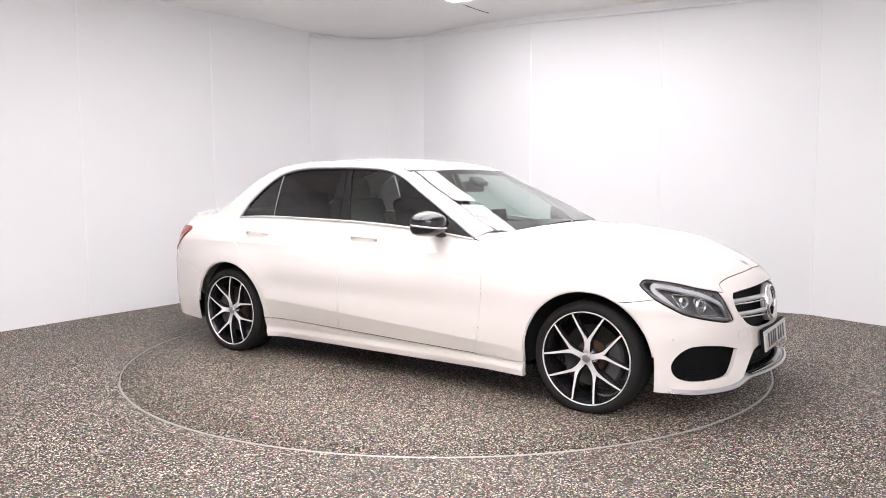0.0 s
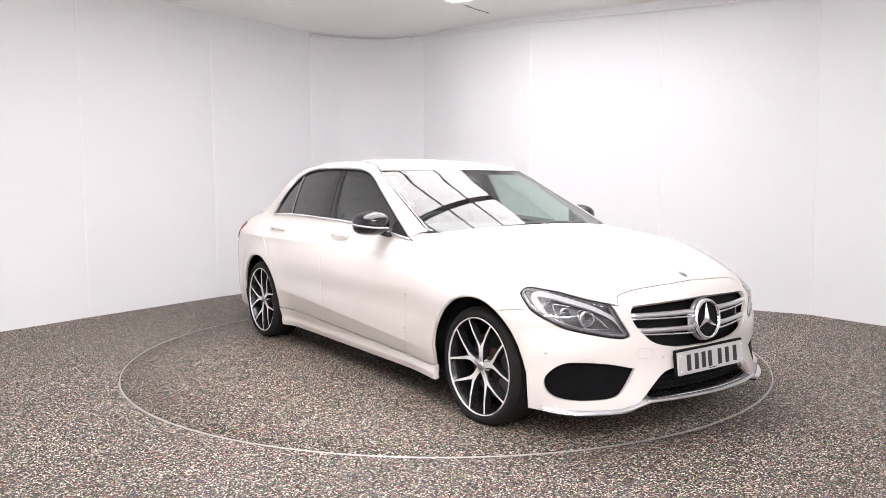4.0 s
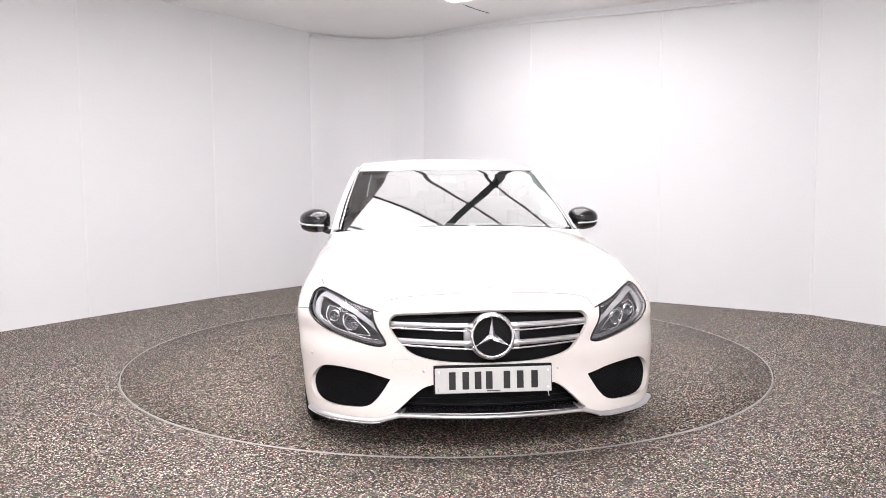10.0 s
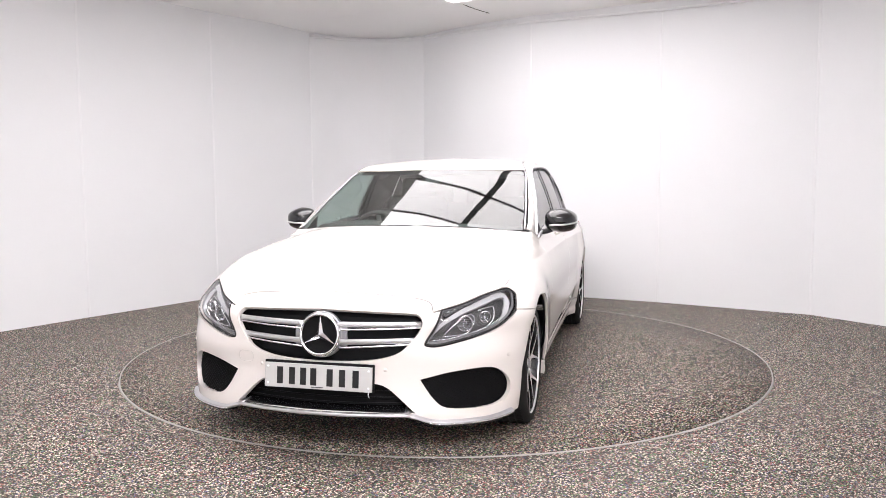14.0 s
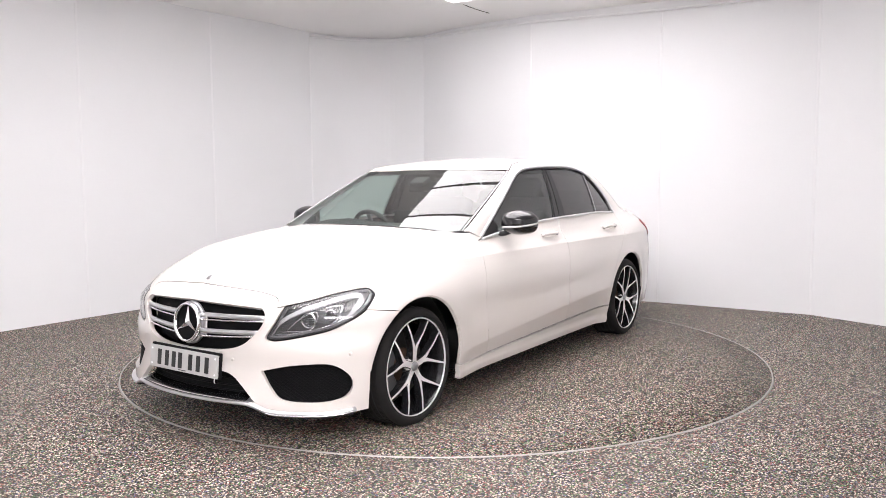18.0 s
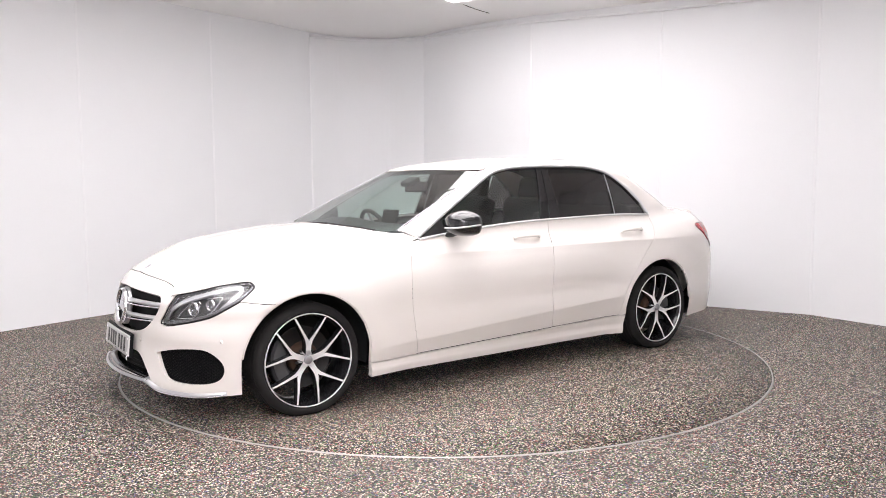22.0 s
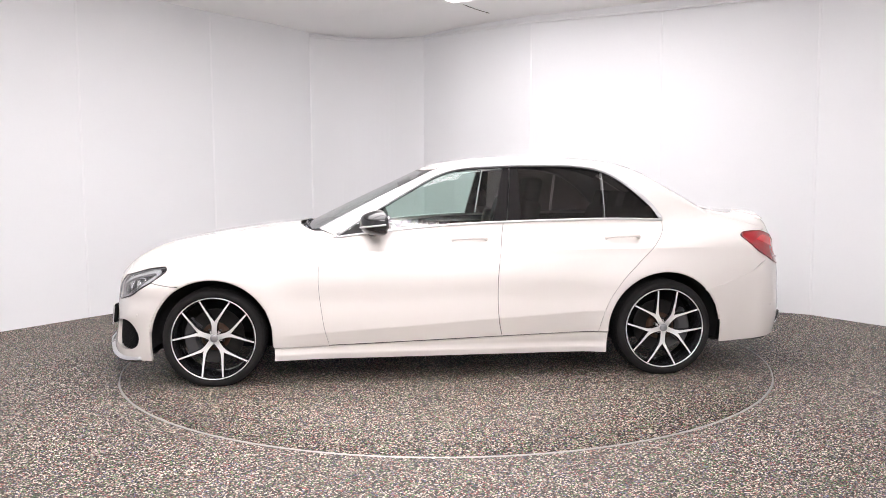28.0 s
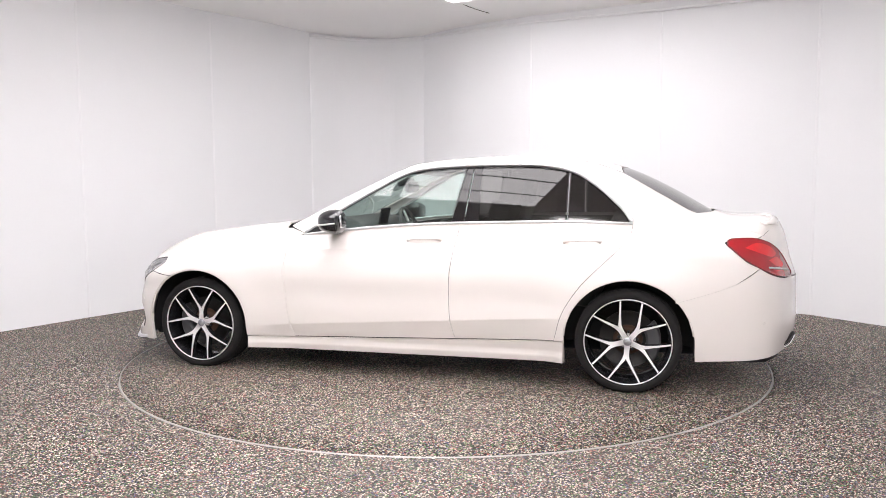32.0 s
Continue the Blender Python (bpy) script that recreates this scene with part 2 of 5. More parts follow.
def body(x, y, z):
    """Below nought inside the lower body; about metres."""
    ay = np.abs(y)
    side = ay - FLANK(z) - PLAN(x)
    # pressed lines: a shoulder crease, a hollow door and a crease that climbs to the rear wheel
    doors = bump(x, -1.15, -0.9) * (1 - bump(x, 0.70, 1.15))
    side = side + 0.29 * np.maximum(z - 0.822, 0) * bump(x, -2.2, -1.3)
    side = side + 0.25 * np.maximum(z - 0.822, 0) * (1 - bump(x, -2.2, -1.3)) * bump(z, 0.83, 0.95)
    side = side + doors * (0.23 * np.maximum(0.368 - 0.062 * x - z, 0) + 0.006 * np.exp(-((z - 0.53) / 0.08) ** 2))
    under = np.maximum(0.822 - z, 0) / 0.05
    side = side + 0.0075 * under * np.exp(1 - under) * bump(x, -1.9, -1.4) * (1 - bump(x, 1.5, 1.9))
    # flares round the wheels
    for wx in (1.42, -1.42):
        r = np.hypot(x - wx, z - 0.30)
        side = side - 0.013 * np.exp(-((r - 0.39) / 0.11) ** 2) * bump(z, 0.1, 0.3)
    front = (x - NOSE(z) + NOSE_BOW(z) * ay ** 2 + 0.05 * ay ** 4) * 0.85
    rear = (TAIL(z) - x + 0.34 * ay ** 2 + 0.10 * ay ** 4) * 0.9
    top = (z - TOP(x) + 0.05 * ay ** 2 + 0.14 * ay ** 4 - 0.012 * np.exp(-((ay - 0.50 - 0.06 * (1.5 - x)) / 0.10) ** 2) * bump(x, 0.7, 1.2) * (1 - bump(x, 1.7, 2.1)))
    g = smax(side, top, 0.16)
    g = smax(g, front, 0.13)
    return smax(g, rear, 0.12)


ROOF = curve((-2.2, 0.92), (-1.95, 1.06), (-1.70, 1.205), (-1.45, 1.325), (-1.25, 1.385), (-1.0, 1.420), (-0.7, 1.434), (-0.4, 1.428), (-0.12, 1.403),
             (0.02, 1.377), (0.08, 1.353), (0.12, 1.335), (0.2, 1.298), (0.4, 1.2065), (0.6, 1.113), (0.88, 0.975), (1.1, 0.86))


def TUMBLE(z):
    return 0.71872 + 0.40604 * z - 0.34474 * z * z


def CABIN(x):
    return np.polyval((-0.00868, -0.02992, -0.00345, 0.00988, -0.01058, -0.00809), np.clip(x, -2.2, 1.0))


def cabin(x, y, z):
    """The same for the greenhouse above the belt line."""
    ay = np.abs(y)
    xe = x + 0.13 * ay ** 2 * bump(x, -0.5, 0.05) - 0.30 * ay ** 2 * (1 - bump(x, -1.6, -1.0))
    top = (z - ROOF(xe) + (0.095 - 0.035 * bump(x, -0.4, 0.05)) * ay ** 2) * 0.92
    side = (ay - TUMBLE(z) - CABIN(x)) * 0.93
    return np.maximum(np.maximum(smax(side, top, 0.045 - 0.022 * bump(x, -0.1, 0.2)), 0.88 - z), np.maximum(x - 1.05, -2.2 - x))


def march(shell, o, d, far, n=90):
    """Where rays from outside first meet a shell; o and d are arrays of places and ways, far the length searched."""
    o, d = np.asarray(o, float), np.asarray(d, float)
    lo = np.zeros(len(o))
    hi = np.full(len(o), np.nan)
    for i in range(1, n + 1):
        t = far * i / n
        q = o + d * t
        g = shell(q[:, 0], q[:, 1], q[:, 2])
        new_in = (g < 0) & np.isnan(hi)
        hi[new_in] = t
        lo[np.isnan(hi)] = t
    hi = np.where(np.isnan(hi), far, hi)
    for _ in range(22):
        mid = (lo + hi) / 2
        q = o + d * mid[:, None]
        inside = shell(q[:, 0], q[:, 1], q[:, 2]) < 0
        hi, lo = np.where(inside, mid, hi), np.where(inside, lo, mid)
    return o + d * hi[:, None]



def union(x, y, z):
    """The outer skin of the whole car."""
    return -smax(-body(x, y, z), -cabin(x, y, z), 0.05)


def slope(shell, q):
    e = 0.004
    n = np.stack([shell(q[:, 0] + e * (k == 0), q[:, 1] + e * (k == 1), q[:, 2] + e * (k == 2))
                  - shell(q[:, 0] - e * (k == 0), q[:, 1] - e * (k == 1), q[:, 2] - e * (k == 2)) for k in range(3)], -1)
    return n / np.maximum(np.linalg.norm(n, axis=1, keepdims=True), 1e-9)


def lay(dom, uv, shell, s=1):
    """Lay plane places onto a shell: side (x, z), top (x, y), front and rear (angle, z) round an upright axis."""
    uv = np.asarray(uv, float)
    n = len(uv)
    if dom == "side":
        o, d, far = np.stack([uv[:, 0], np.full(n, 1.3 * s), uv[:, 1]], -1), np.tile([0, -1.0 * s, 0], (n, 1)), 1.3
    elif dom == "top":
        o, d, far = np.stack([uv[:, 0], uv[:, 1], np.full(n, 1.8)], -1), np.tile([0, 0, -1.0], (n, 1)), 1.4
    else:
        x0, f = (1.2, 1.0) if dom == "front" else (-1.4, -1.0)
        w = np.stack([f * np.cos(uv[:, 0]), np.sin(uv[:, 0]), np.zeros(n)], -1)
        o, d, far = np.stack([np.full(n, x0), np.zeros(n), uv[:, 1]], -1) + w * 1.6, -w, 1.6
    return march(shell, o, d, far)


def to_dom(dom, q):
    q = np.asarray(q, float)
    if dom == "side":
        return q[:, [0, 2]]
    if dom == "top":
        return q[:, [0, 1]]
    if dom == "front":
        return np.stack([np.arctan2(q[:, 1], q[:, 0] - 1.2), q[:, 2]], -1)
    return np.stack([np.arctan2(q[:, 1], -1.4 - q[:, 0]), q[:, 2]], -1)


def loop(*segs, n=8):
    """A closed outline out of smooth stretches with corners between them."""
    out = []
    for s in segs:
        out += [np.array(p, float) for p in (spline(s, n) if len(s) > 1 else s)]
    keep = [out[0]]
    for p in out[1:]:
        if np.linalg.norm(p - keep[-1]) > 1e-3:
            keep.append(p)
    if np.linalg.norm(keep[0] - keep[-1]) < 1e-3:
        keep.pop()
    return np.array(keep)


def resample(line, step):
    """Points at about equal steps round a closed outline, its corners kept."""
    out = []
    for a, b in zip(line, np.roll(line, -1, 0)):
        k = max(1, int(np.ceil(np.linalg.norm(b - a) / step)))
        out += [a + (b - a) * i / k for i in range(k)]
    return np.array(out)


def inset(line, d):
    """A closed outline drawn in by d."""
    area = np.sum(line[:, 0] * np.roll(line[:, 1], -1) - line[:, 1] * np.roll(line[:, 0], -1))
    t = np.roll(line, -1, 0) - np.roll(line, 1, 0)
    t /= np.maximum(np.linalg.norm(t, axis=1, keepdims=True), 1e-9)
    return line + np.stack([-t[:, 1], t[:, 0]], -1) * d * np.sign(area)


def within(p, line):
    x, y = p[:, 0][:, None], p[:, 1][:, None]
    a, b = line[None], np.roll(line, -1, 0)[None]
    hit = ((a[..., 1] > y) != (b[..., 1] > y)) & (x < (b[..., 0] - a[..., 0]) * (y - a[..., 1]) / (b[..., 1] - a[..., 1] + 1e-15) + a[..., 0])
    return hit.sum(1) % 2 == 1


def panel(dom, line, shell=union, holes=(), step=0.04, gap=0.0019, lip=0.007, out=0.0, s=1, edge=0.02, creases=()):
    """A sheet of the car's skin: an outline with holes, filled, laid on the shell, with its edges turned in."""
    from mathutils.geometry import delaunay_2d_cdt
    outer = resample(inset(np.asarray(line, float), gap), edge)
    inner = [resample(np.asarray(h, float), edge) for h in holes]
    lo, hi = outer.min(0), outer.max(0)
    gx, gy = np.meshgrid(np.arange(lo[0] + step / 2, hi[0], step), np.arange(lo[1] + step / 2, hi[1], step))
    gx[1::2] += step / 2
    pts = np.stack([gx.ravel(), gy.ravel()], -1)
    ok = within(pts, outer)
    for h in inner:
        ok &= ~within(pts, h)
    pts = pts[ok]
    for c in creases:
        c = np.asarray(c, float)
        c = c[within(c, inset(outer, 0.012))]
        if len(c):
            pts = pts[np.sqrt(((pts[:, None] - c[None]) ** 2).sum(-1)).min(1) > 0.016]
            pts = np.concatenate([pts, c + (0, 0.005), c - (0, 0.005)])
    rim = np.concatenate([outer, *inner])
    if len(pts):
        near = np.sqrt(((pts[:, None] - rim[None]) ** 2).sum(-1)).min(1)
        pts = pts[near > min(step, edge) * 0.55]
    edges, base = [], 0
    for h in (outer, *inner):
        edges += [(base + i, base + (i + 1) % len(h)) for i in range(len(h))]
        base += len(h)
    vs, _, fs, *_ = delaunay_2d_cdt([Vector(p) for p in np.concatenate([rim, pts])], edges, [], 0, 1e-6)
    uv = np.array([(v.x, v.y) for v in vs])
    tri = np.array([list(f) for f in fs if len(f) == 3])
    mid = uv[tri].mean(1)
    ok = within(mid, outer)
    for h in inner:
        ok &= ~within(mid, h)
    tri = tri[ok]
    q = lay(dom, uv, shell, s)
    nrm = slope(shell, q)
    q = q + nrm * out
    # face the sheet outwards
    flat = np.cross(q[tri[:, 1]] - q[tri[:, 0]], q[tri[:, 2]] - q[tri[:, 0]])
    turn = (flat * nrm[tri].sum(1)).sum(1) < 0
    tri[turn] = tri[turn][:, ::-1]
    used = np.zeros(len(q), bool)
    used[tri.ravel()] = True
    number = np.cumsum(used) - 1
    q, nrm, tri = q[used], nrm[used], number[tri]
    bm = bmesh.new()
    bv = [bm.verts.new(p) for p in q]
    count = {}
    for t in tri:
        bm.faces.new([bv[i] for i in t])
        for a, b in ((t[0], t[1]), (t[1], t[2]), (t[2], t[0])):
            count[(int(a), int(b))] = 1
    normals = [tuple(k) for k in nrm]
    if lip:
        rims = [(a, b) for a, b in count if (b, a) not in count]
        made = {}
        for a, b in rims:
            along = q[b] - q[a]
            side = np.cross(along, nrm[a])
            for k in (a, b):
                if k not in made:
                    made[k] = [bm.verts.new(q[k]), bm.verts.new(q[k] - nrm[k] * lip), np.zeros(3)]
                made[k][2] = made[k][2] + side
        for a, b in rims:
            bm.faces.new((made[b][0], made[a][0], made[a][1], made[b][1]))
        for k, (_, _, w) in made.items():
            w = w / max(np.linalg.norm(w), 1e-9)
            normals += [tuple(w), tuple(w)]
    SKIN_NORMALS[id(bm)] = normals
    return bm


def strip(line, shell, width, height, closed=False):
    """A raised bead along a line on the shell, whose rows are places on it."""
    q = np.asarray(line, float)
    n = slope(shell, q)
    return tube([Vector(p + k * height * 0.3) for p, k in zip(q, n)], width / 2, 8, height / width * 2, closed, n)


def both(uv):
    """An outline over the right half added to one over the left; it starts and ends on the middle line."""
    uv = np.asarray(uv, float)
    return np.concatenate([uv, (uv * (-1, 1))[::-1][1:-1]])


def both_y(xy):
    xy = np.asarray(xy, float)
    return np.concatenate([xy, (xy * (1, -1))[::-1][1:-1]])


# ---- the room ----
PLAN_LEFT = [(-4.30, -2.2), (-4.15, -0.6), (-3.79, 0.79), (-3.345, 1.49), (-2.50, 2.74), (-1.615, 3.78)]
PLAN_BOW = [(-1.615, 3.78), (-1.20, 3.97), (-0.73, 4.03), (-0.25, 3.88)]
PLAN_RIGHT = [(-0.25, 3.88), (0.10, 3.52), (0.45, 3.24), (0.945, 2.865), (2.18, 2.215), (3.385, 1.42), (3.76, 0.83), (4.15, -0.6), (4.30, -2.2)]
PLAN_BACK = [(4.30, -2.2), (4.30, -5.0), (3.2, -7.2), (-3.2, -7.2), (-4.30, -5.0), (-4.30, -2.2)]
HIGH = 3.12


def ceiling_z(x):
    return 2.99 - 0.016 * x


def wall_sheet(name, line, thick=0.08):
    """Upright panels along a line of plan points, as thick as a stud wall."""
    bm = bmesh.new()
    mid = Vector((0, -1.5))
    outer = []
    for i, p in enumerate(line):
        a, b = Vector(line[max(i - 1, 0)]), Vector(line[min(i + 1, len(line) - 1)])
        n = Vector((-(b - a).y, (b - a).x)).normalized()
        if n.dot(Vector(p) - mid) < 0:
            n = -n
        outer.append(Vector(p) + n * thick)
    rows = []
    for p, o in zip(line, outer):
        rows.append([Vector((*p[:2], -0.02)), Vector((*p[:2], HIGH)), Vector((*o[:2], HIGH)), Vector((*o[:2], -0.02))])
    grid(bm, rows, close_v=True, caps=True)
    return tagged(link(name, bm, WALL, smooth=False), "smooth white wall panels with thin upright joints", "wall", kind="structure")


def finer(line, n):
    return [tuple(p) for p in spline(line, n)]


wall_sheet("wall_left", PLAN_LEFT)
wall_sheet("wall_corner", finer(PLAN_BOW, 8))
wall_sheet("wall_right", finer(PLAN_RIGHT[:4], 6)[:-1] + PLAN_RIGHT[3:])
wall_sheet("wall_back", PLAN_BACK)


def joint(x, y, z0=0.0, wide=0.022):
    """A slim cover strip over the joint of two wall panels."""
    away = math.degrees(math.atan2(y + 1.5, x))
    bm = block(0.010, wide, ceiling_z(x) - z0 - 0.012, pose(x, y, (ceiling_z(x) + z0) / 2, 0, 0, away), 0.002, 1)
    return tagged(link("trim", bm, TRIM, smooth=False), "slim white joint strip between wall panels", "trim", kind="structure")


for jx, jy in (PLAN_LEFT[3], PLAN_LEFT[4], PLAN_LEFT[5], PLAN_RIGHT[3], PLAN_RIGHT[4], PLAN_RIGHT[5]):
    joint(jx, jy)

# corner, ways and bays of the light that is let into the ceiling
LU, LV = Vector((0.83, -0.56, 0)).normalized(), Vector((-0.56, -0.83, 0)).normalized()
LC = Vector((0.10, 2.40, 3.070))
BAYS, ROW, ROWS = (0.0, 1.12, 2.76), 0.57, 9


# ceiling, one slab a little out of level that rises gently to the light
bm = bmesh.new()
corners = [LC + LU * a + LV * b + Vector((0, 0, 0.012)) for a, b in ((-0.06, -0.06), (BAYS[-1] + 0.06, -0.06), (BAYS[-1] + 0.06, ROW * ROWS + 0.06), (-0.06, ROW * ROWS + 0.06))]
inn = [bm.verts.new(c) for c in corners]
rim = [bm.verts.new((x, y, ceiling_z(x))) for x, y in ((0.3, 4.4), (4.6, 0.9), (0.3, -7.4), (-4.6, -1.2))]
far = [bm.verts.new((x, y, ceiling_z(x))) for x, y in ((4.6, 4.4), (4.6, -7.4), (-4.6, -7.4), (-4.6, 4.4))]
for k in range(4):
    j = (k + 1) % 4
    bm.faces.new((inn[k], rim[k], far[k], rim[j], inn[j]))
bm.faces.new(inn)
bmesh.ops.triangulate(bm, faces=bm.faces[:])
up = bmesh.ops.extrude_face_region(bm, geom=bm.faces[:])
for v in up["geom"]:
    if isinstance(v, bmesh.types.BMVert):
        v.co.z = 3.25
tagged(link("ceiling", bm, CEILING, smooth=False), "plain white painted ceiling", "ceiling", kind="structure")

# cornice along the right wall and the curved corner
line = finer(PLAN_BOW, 6) + finer(PLAN_RIGHT[:4], 6)[1:] + PLAN_RIGHT[4:7]
bm = tube([(x * 0.996, y * 0.996 - 0.004, ceiling_z(x) - 0.012) for x, y in line], 0.014, 8)
tagged(link("trim", bm, TRIM), "slim white cornice where wall meets ceiling", "trim", kind="structure")

# floor with a round hole for the turntable
RAD = 2.242
bm = bmesh.new()
n = 160
inner = [bm.verts.new(((RAD + 0.014) * math.cos(k * math.tau / n), (RAD + 0.014) * math.sin(k * math.tau / n), 0)) for k in range(n)]
outer = [bm.verts.new((9.0 * math.cos(k * math.tau / n), 9.0 * math.sin(k * math.tau / n), 0)) for k in range(n)]
deep = [bm.verts.new((v.co.x, v.co.y, -0.03)) for v in inner]
for k in range(n):
    j = (k + 1) % n
    bm.faces.new((inner[k], outer[k], outer[j], inner[j]))
    bm.faces.new((deep[k], inner[k], inner[j], deep[j]))
tagged(link("floor", bm, FLOOR, smooth=False), "speckled grey rubber crumb floor", "floor", kind="structure")

# fixed outer edge ring of the pit
bm = turned([(RAD, -0.03), (RAD, 0.002), (RAD + 0.007, 0.002), (RAD + 0.014, -0.03)], 160)
tagged(link("trim", bm, RING), "thin pale metal edging ring set in the floor", "trim", kind="structure")

turntable = thing("turntable", "large round turntable with speckled rubber crumb top", "turntable", pose(0, 0, 0))
part("disc", turned([(0.0001, 0.0), (0.8, 0.0), (1.6, 0.0), (RAD - 0.002, 0.0), (RAD - 0.002, -0.03)], 160), DISC, turntable)
part("pit_floor", turned([(0.0001, -0.05), (RAD + 0.2, -0.05)], 64), GAP, turntable)

# ceiling light: two bays of glowing panels between dark bars, over the turntable


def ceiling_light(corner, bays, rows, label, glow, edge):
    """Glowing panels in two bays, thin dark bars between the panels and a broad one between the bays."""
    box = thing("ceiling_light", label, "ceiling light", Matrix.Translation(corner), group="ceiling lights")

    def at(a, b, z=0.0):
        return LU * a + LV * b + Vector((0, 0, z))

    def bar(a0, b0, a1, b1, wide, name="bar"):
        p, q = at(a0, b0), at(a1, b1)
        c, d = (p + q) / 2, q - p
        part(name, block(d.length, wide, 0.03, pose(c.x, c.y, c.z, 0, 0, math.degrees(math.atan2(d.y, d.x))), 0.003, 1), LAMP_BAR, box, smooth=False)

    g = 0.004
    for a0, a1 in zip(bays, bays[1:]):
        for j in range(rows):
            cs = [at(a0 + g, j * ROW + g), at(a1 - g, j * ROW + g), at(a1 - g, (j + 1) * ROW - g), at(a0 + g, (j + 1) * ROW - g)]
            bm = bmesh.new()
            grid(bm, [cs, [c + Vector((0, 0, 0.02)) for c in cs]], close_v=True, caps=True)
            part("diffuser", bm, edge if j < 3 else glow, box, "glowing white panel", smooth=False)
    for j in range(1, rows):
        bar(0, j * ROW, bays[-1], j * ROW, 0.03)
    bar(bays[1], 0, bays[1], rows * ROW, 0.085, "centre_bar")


ceiling_light(LC, BAYS, ROWS, "large ceiling light of white glowing panels with dark bars", LAMP, LAMP_EDGE)
# added fill light of the same build, unseen behind the camera
ceiling_light(Vector((-0.3, -4.15, 2.95)), BAYS, 3, "added unseen fill light of glowing panels behind the camera", LAMP_FILL, LAMP_FILL)

wire = thing("ceiling_wire", "thin grey wire along the ceiling beside the light", "wire", pose(0, 0, 0))
part("wire", tube([(0.205, 2.43, 3.060), (0.34, 2.58, 3.045), (0.485, 2.71, 3.032)], 0.003, 6), STEEL, wire)


# ---- the car ----
TURN, SPIN = -34.545, -5.0027
SHIFT = Vector((0.0979, -0.0041, 0))


def car_pose(t):
    r = pose(0, 0, 0, 0, 0, TURN + SPIN * t)
    return Matrix.Translation(r @ SHIFT) @ r


car = thing("car", "white four-door saloon car with black mirrors and two-tone alloy wheels", "car", pose(0, 0, 0))

# shared lines of the skin
HL_TOP = [(1.028, 0.712), (1.003, 0.735), (0.945, 0.733), (0.83, 0.717), (0.70, 0.688), (0.585, 0.667)]
HL_LOW = [(0.585, 0.667), (0.545, 0.592), (0.500, 0.524), (0.515, 0.514), (0.556, 0.513), (0.63, 0.525), (0.73, 0.546), (0.82, 0.571), (0.90, 0.612), (0.965, 0.650), (1.005, 0.685), (1.028, 0.712)]
FOG = [(0.469, 0.360), (0.53, 0.374), (0.61, 0.390), (0.747, 0.402), (0.815, 0.392), (0.872, 0.350), (0.892, 0.302), (0.872, 0.254), (0.81, 0.228), (0.685, 0.222), (0.575, 0.233), (0.522, 0.276)]
GRILLE = [(0, 0.674), (0.228, 0.667), (0.43, 0.657), (0.472, 0.648), (0.487, 0.615), (0.466, 0.569), (0.416, 0.515), (0.351, 0.472), (0.221, 0.446), (0, 0.438)]
HOOD_CUT = [(0, 0.747), (0.241, 0.739), (0.40, 0.729), (0.477, 0.718), (0.525, 0.706), (0.543, 0.690), (0.543, 0.660)]
INTAKE = [(0, 0.345), (0.20, 0.345), (0.268, 0.344), (0.317, 0.328), (0.364, 0.290), (0.421, 0.234), (0.445, 0.214)]
TAIL_LAMP = [(0.945, 0.876), (0.93, 0.900), (0.889, 0.911), (0.762, 0.909), (0.643, 0.861), (0.537, 0.793), (0.470, 0.715), (0.478, 0.690), (0.53, 0.682), (0.63, 0.688), (0.729, 0.712), (0.877, 0.795)]
DLO_TOP = [(0.655, 0.916), (0.45, 1.045), (0.22, 1.178), (0.02, 1.286), (-0.143, 1.330), (-0.40, 1.347), (-0.65, 1.351), (-0.884, 1.346), (-1.088, 1.306), (-1.243, 1.212), (-1.383, 1.086), (-1.444, 1.002)]
BELT = [(-1.455, 0.994), (-1.074, 1.005), (-0.514, 0.995), (-0.138, 0.982), (0.20, 0.958), (0.45, 0.932), (0.655, 0.908)]
FRONT_DOOR_EDGE = [(0.700, 0.903), (0.752, 0.815), (0.77, 0.632), (0.743, 0.379), (0.711, 0.238)]
MID_EDGE = [(-0.38, 0.270), (-0.354, 0.407), (-0.35, 0.624), (-0.369, 0.80), (-0.40, 0.992)]
REAR_DOOR_EDGE = [(-1.0, 0.290), (-1.05, 0.463), (-1.151, 0.623), (-1.256, 0.734), (-1.371, 0.846), (-1.437, 0.925), (-1.455, 0.994)]
WS_SIDE = [(0.775, 0.715), (0.50, 0.684), (0.30, 0.655), (0.12, 0.627), (0.055, 0.608)]
PILLAR = [(0.765, 0.738), (0.50, 0.704), (0.30, 0.674), (0.12, 0.645), (0.03, 0.620)]
GUTTER = [(0.03, 0.620), (-0.1, 0.578), (-0.4, 0.540), (-0.8, 0.535), (-1.2, 0.532), (-1.39, 0.535)]
RG_SIDE = [(-1.39, 0.535), (-1.55, 0.560), (-1.72, 0.574), (-1.83, 0.565)]
LID_SIDE = [(-1.83, 0.565), (-1.92, 0.635), (-2.08, 0.680), (-2.19, 0.668)]
HOOD_SIDE = [(0.80, 0.738), (0.92, 0.775), (1.08, 0.792), (1.3, 0.800), (1.50, 0.797), (1.61, 0.790)]


def arc(cx, cz, r, a0, a1, n=20):
    return [(cx + r * math.cos(math.radians(a0 + (a1 - a0) * k / n)), cz + r * math.sin(math.radians(a0 + (a1 - a0) * k / n))) for k in range(n + 1)]


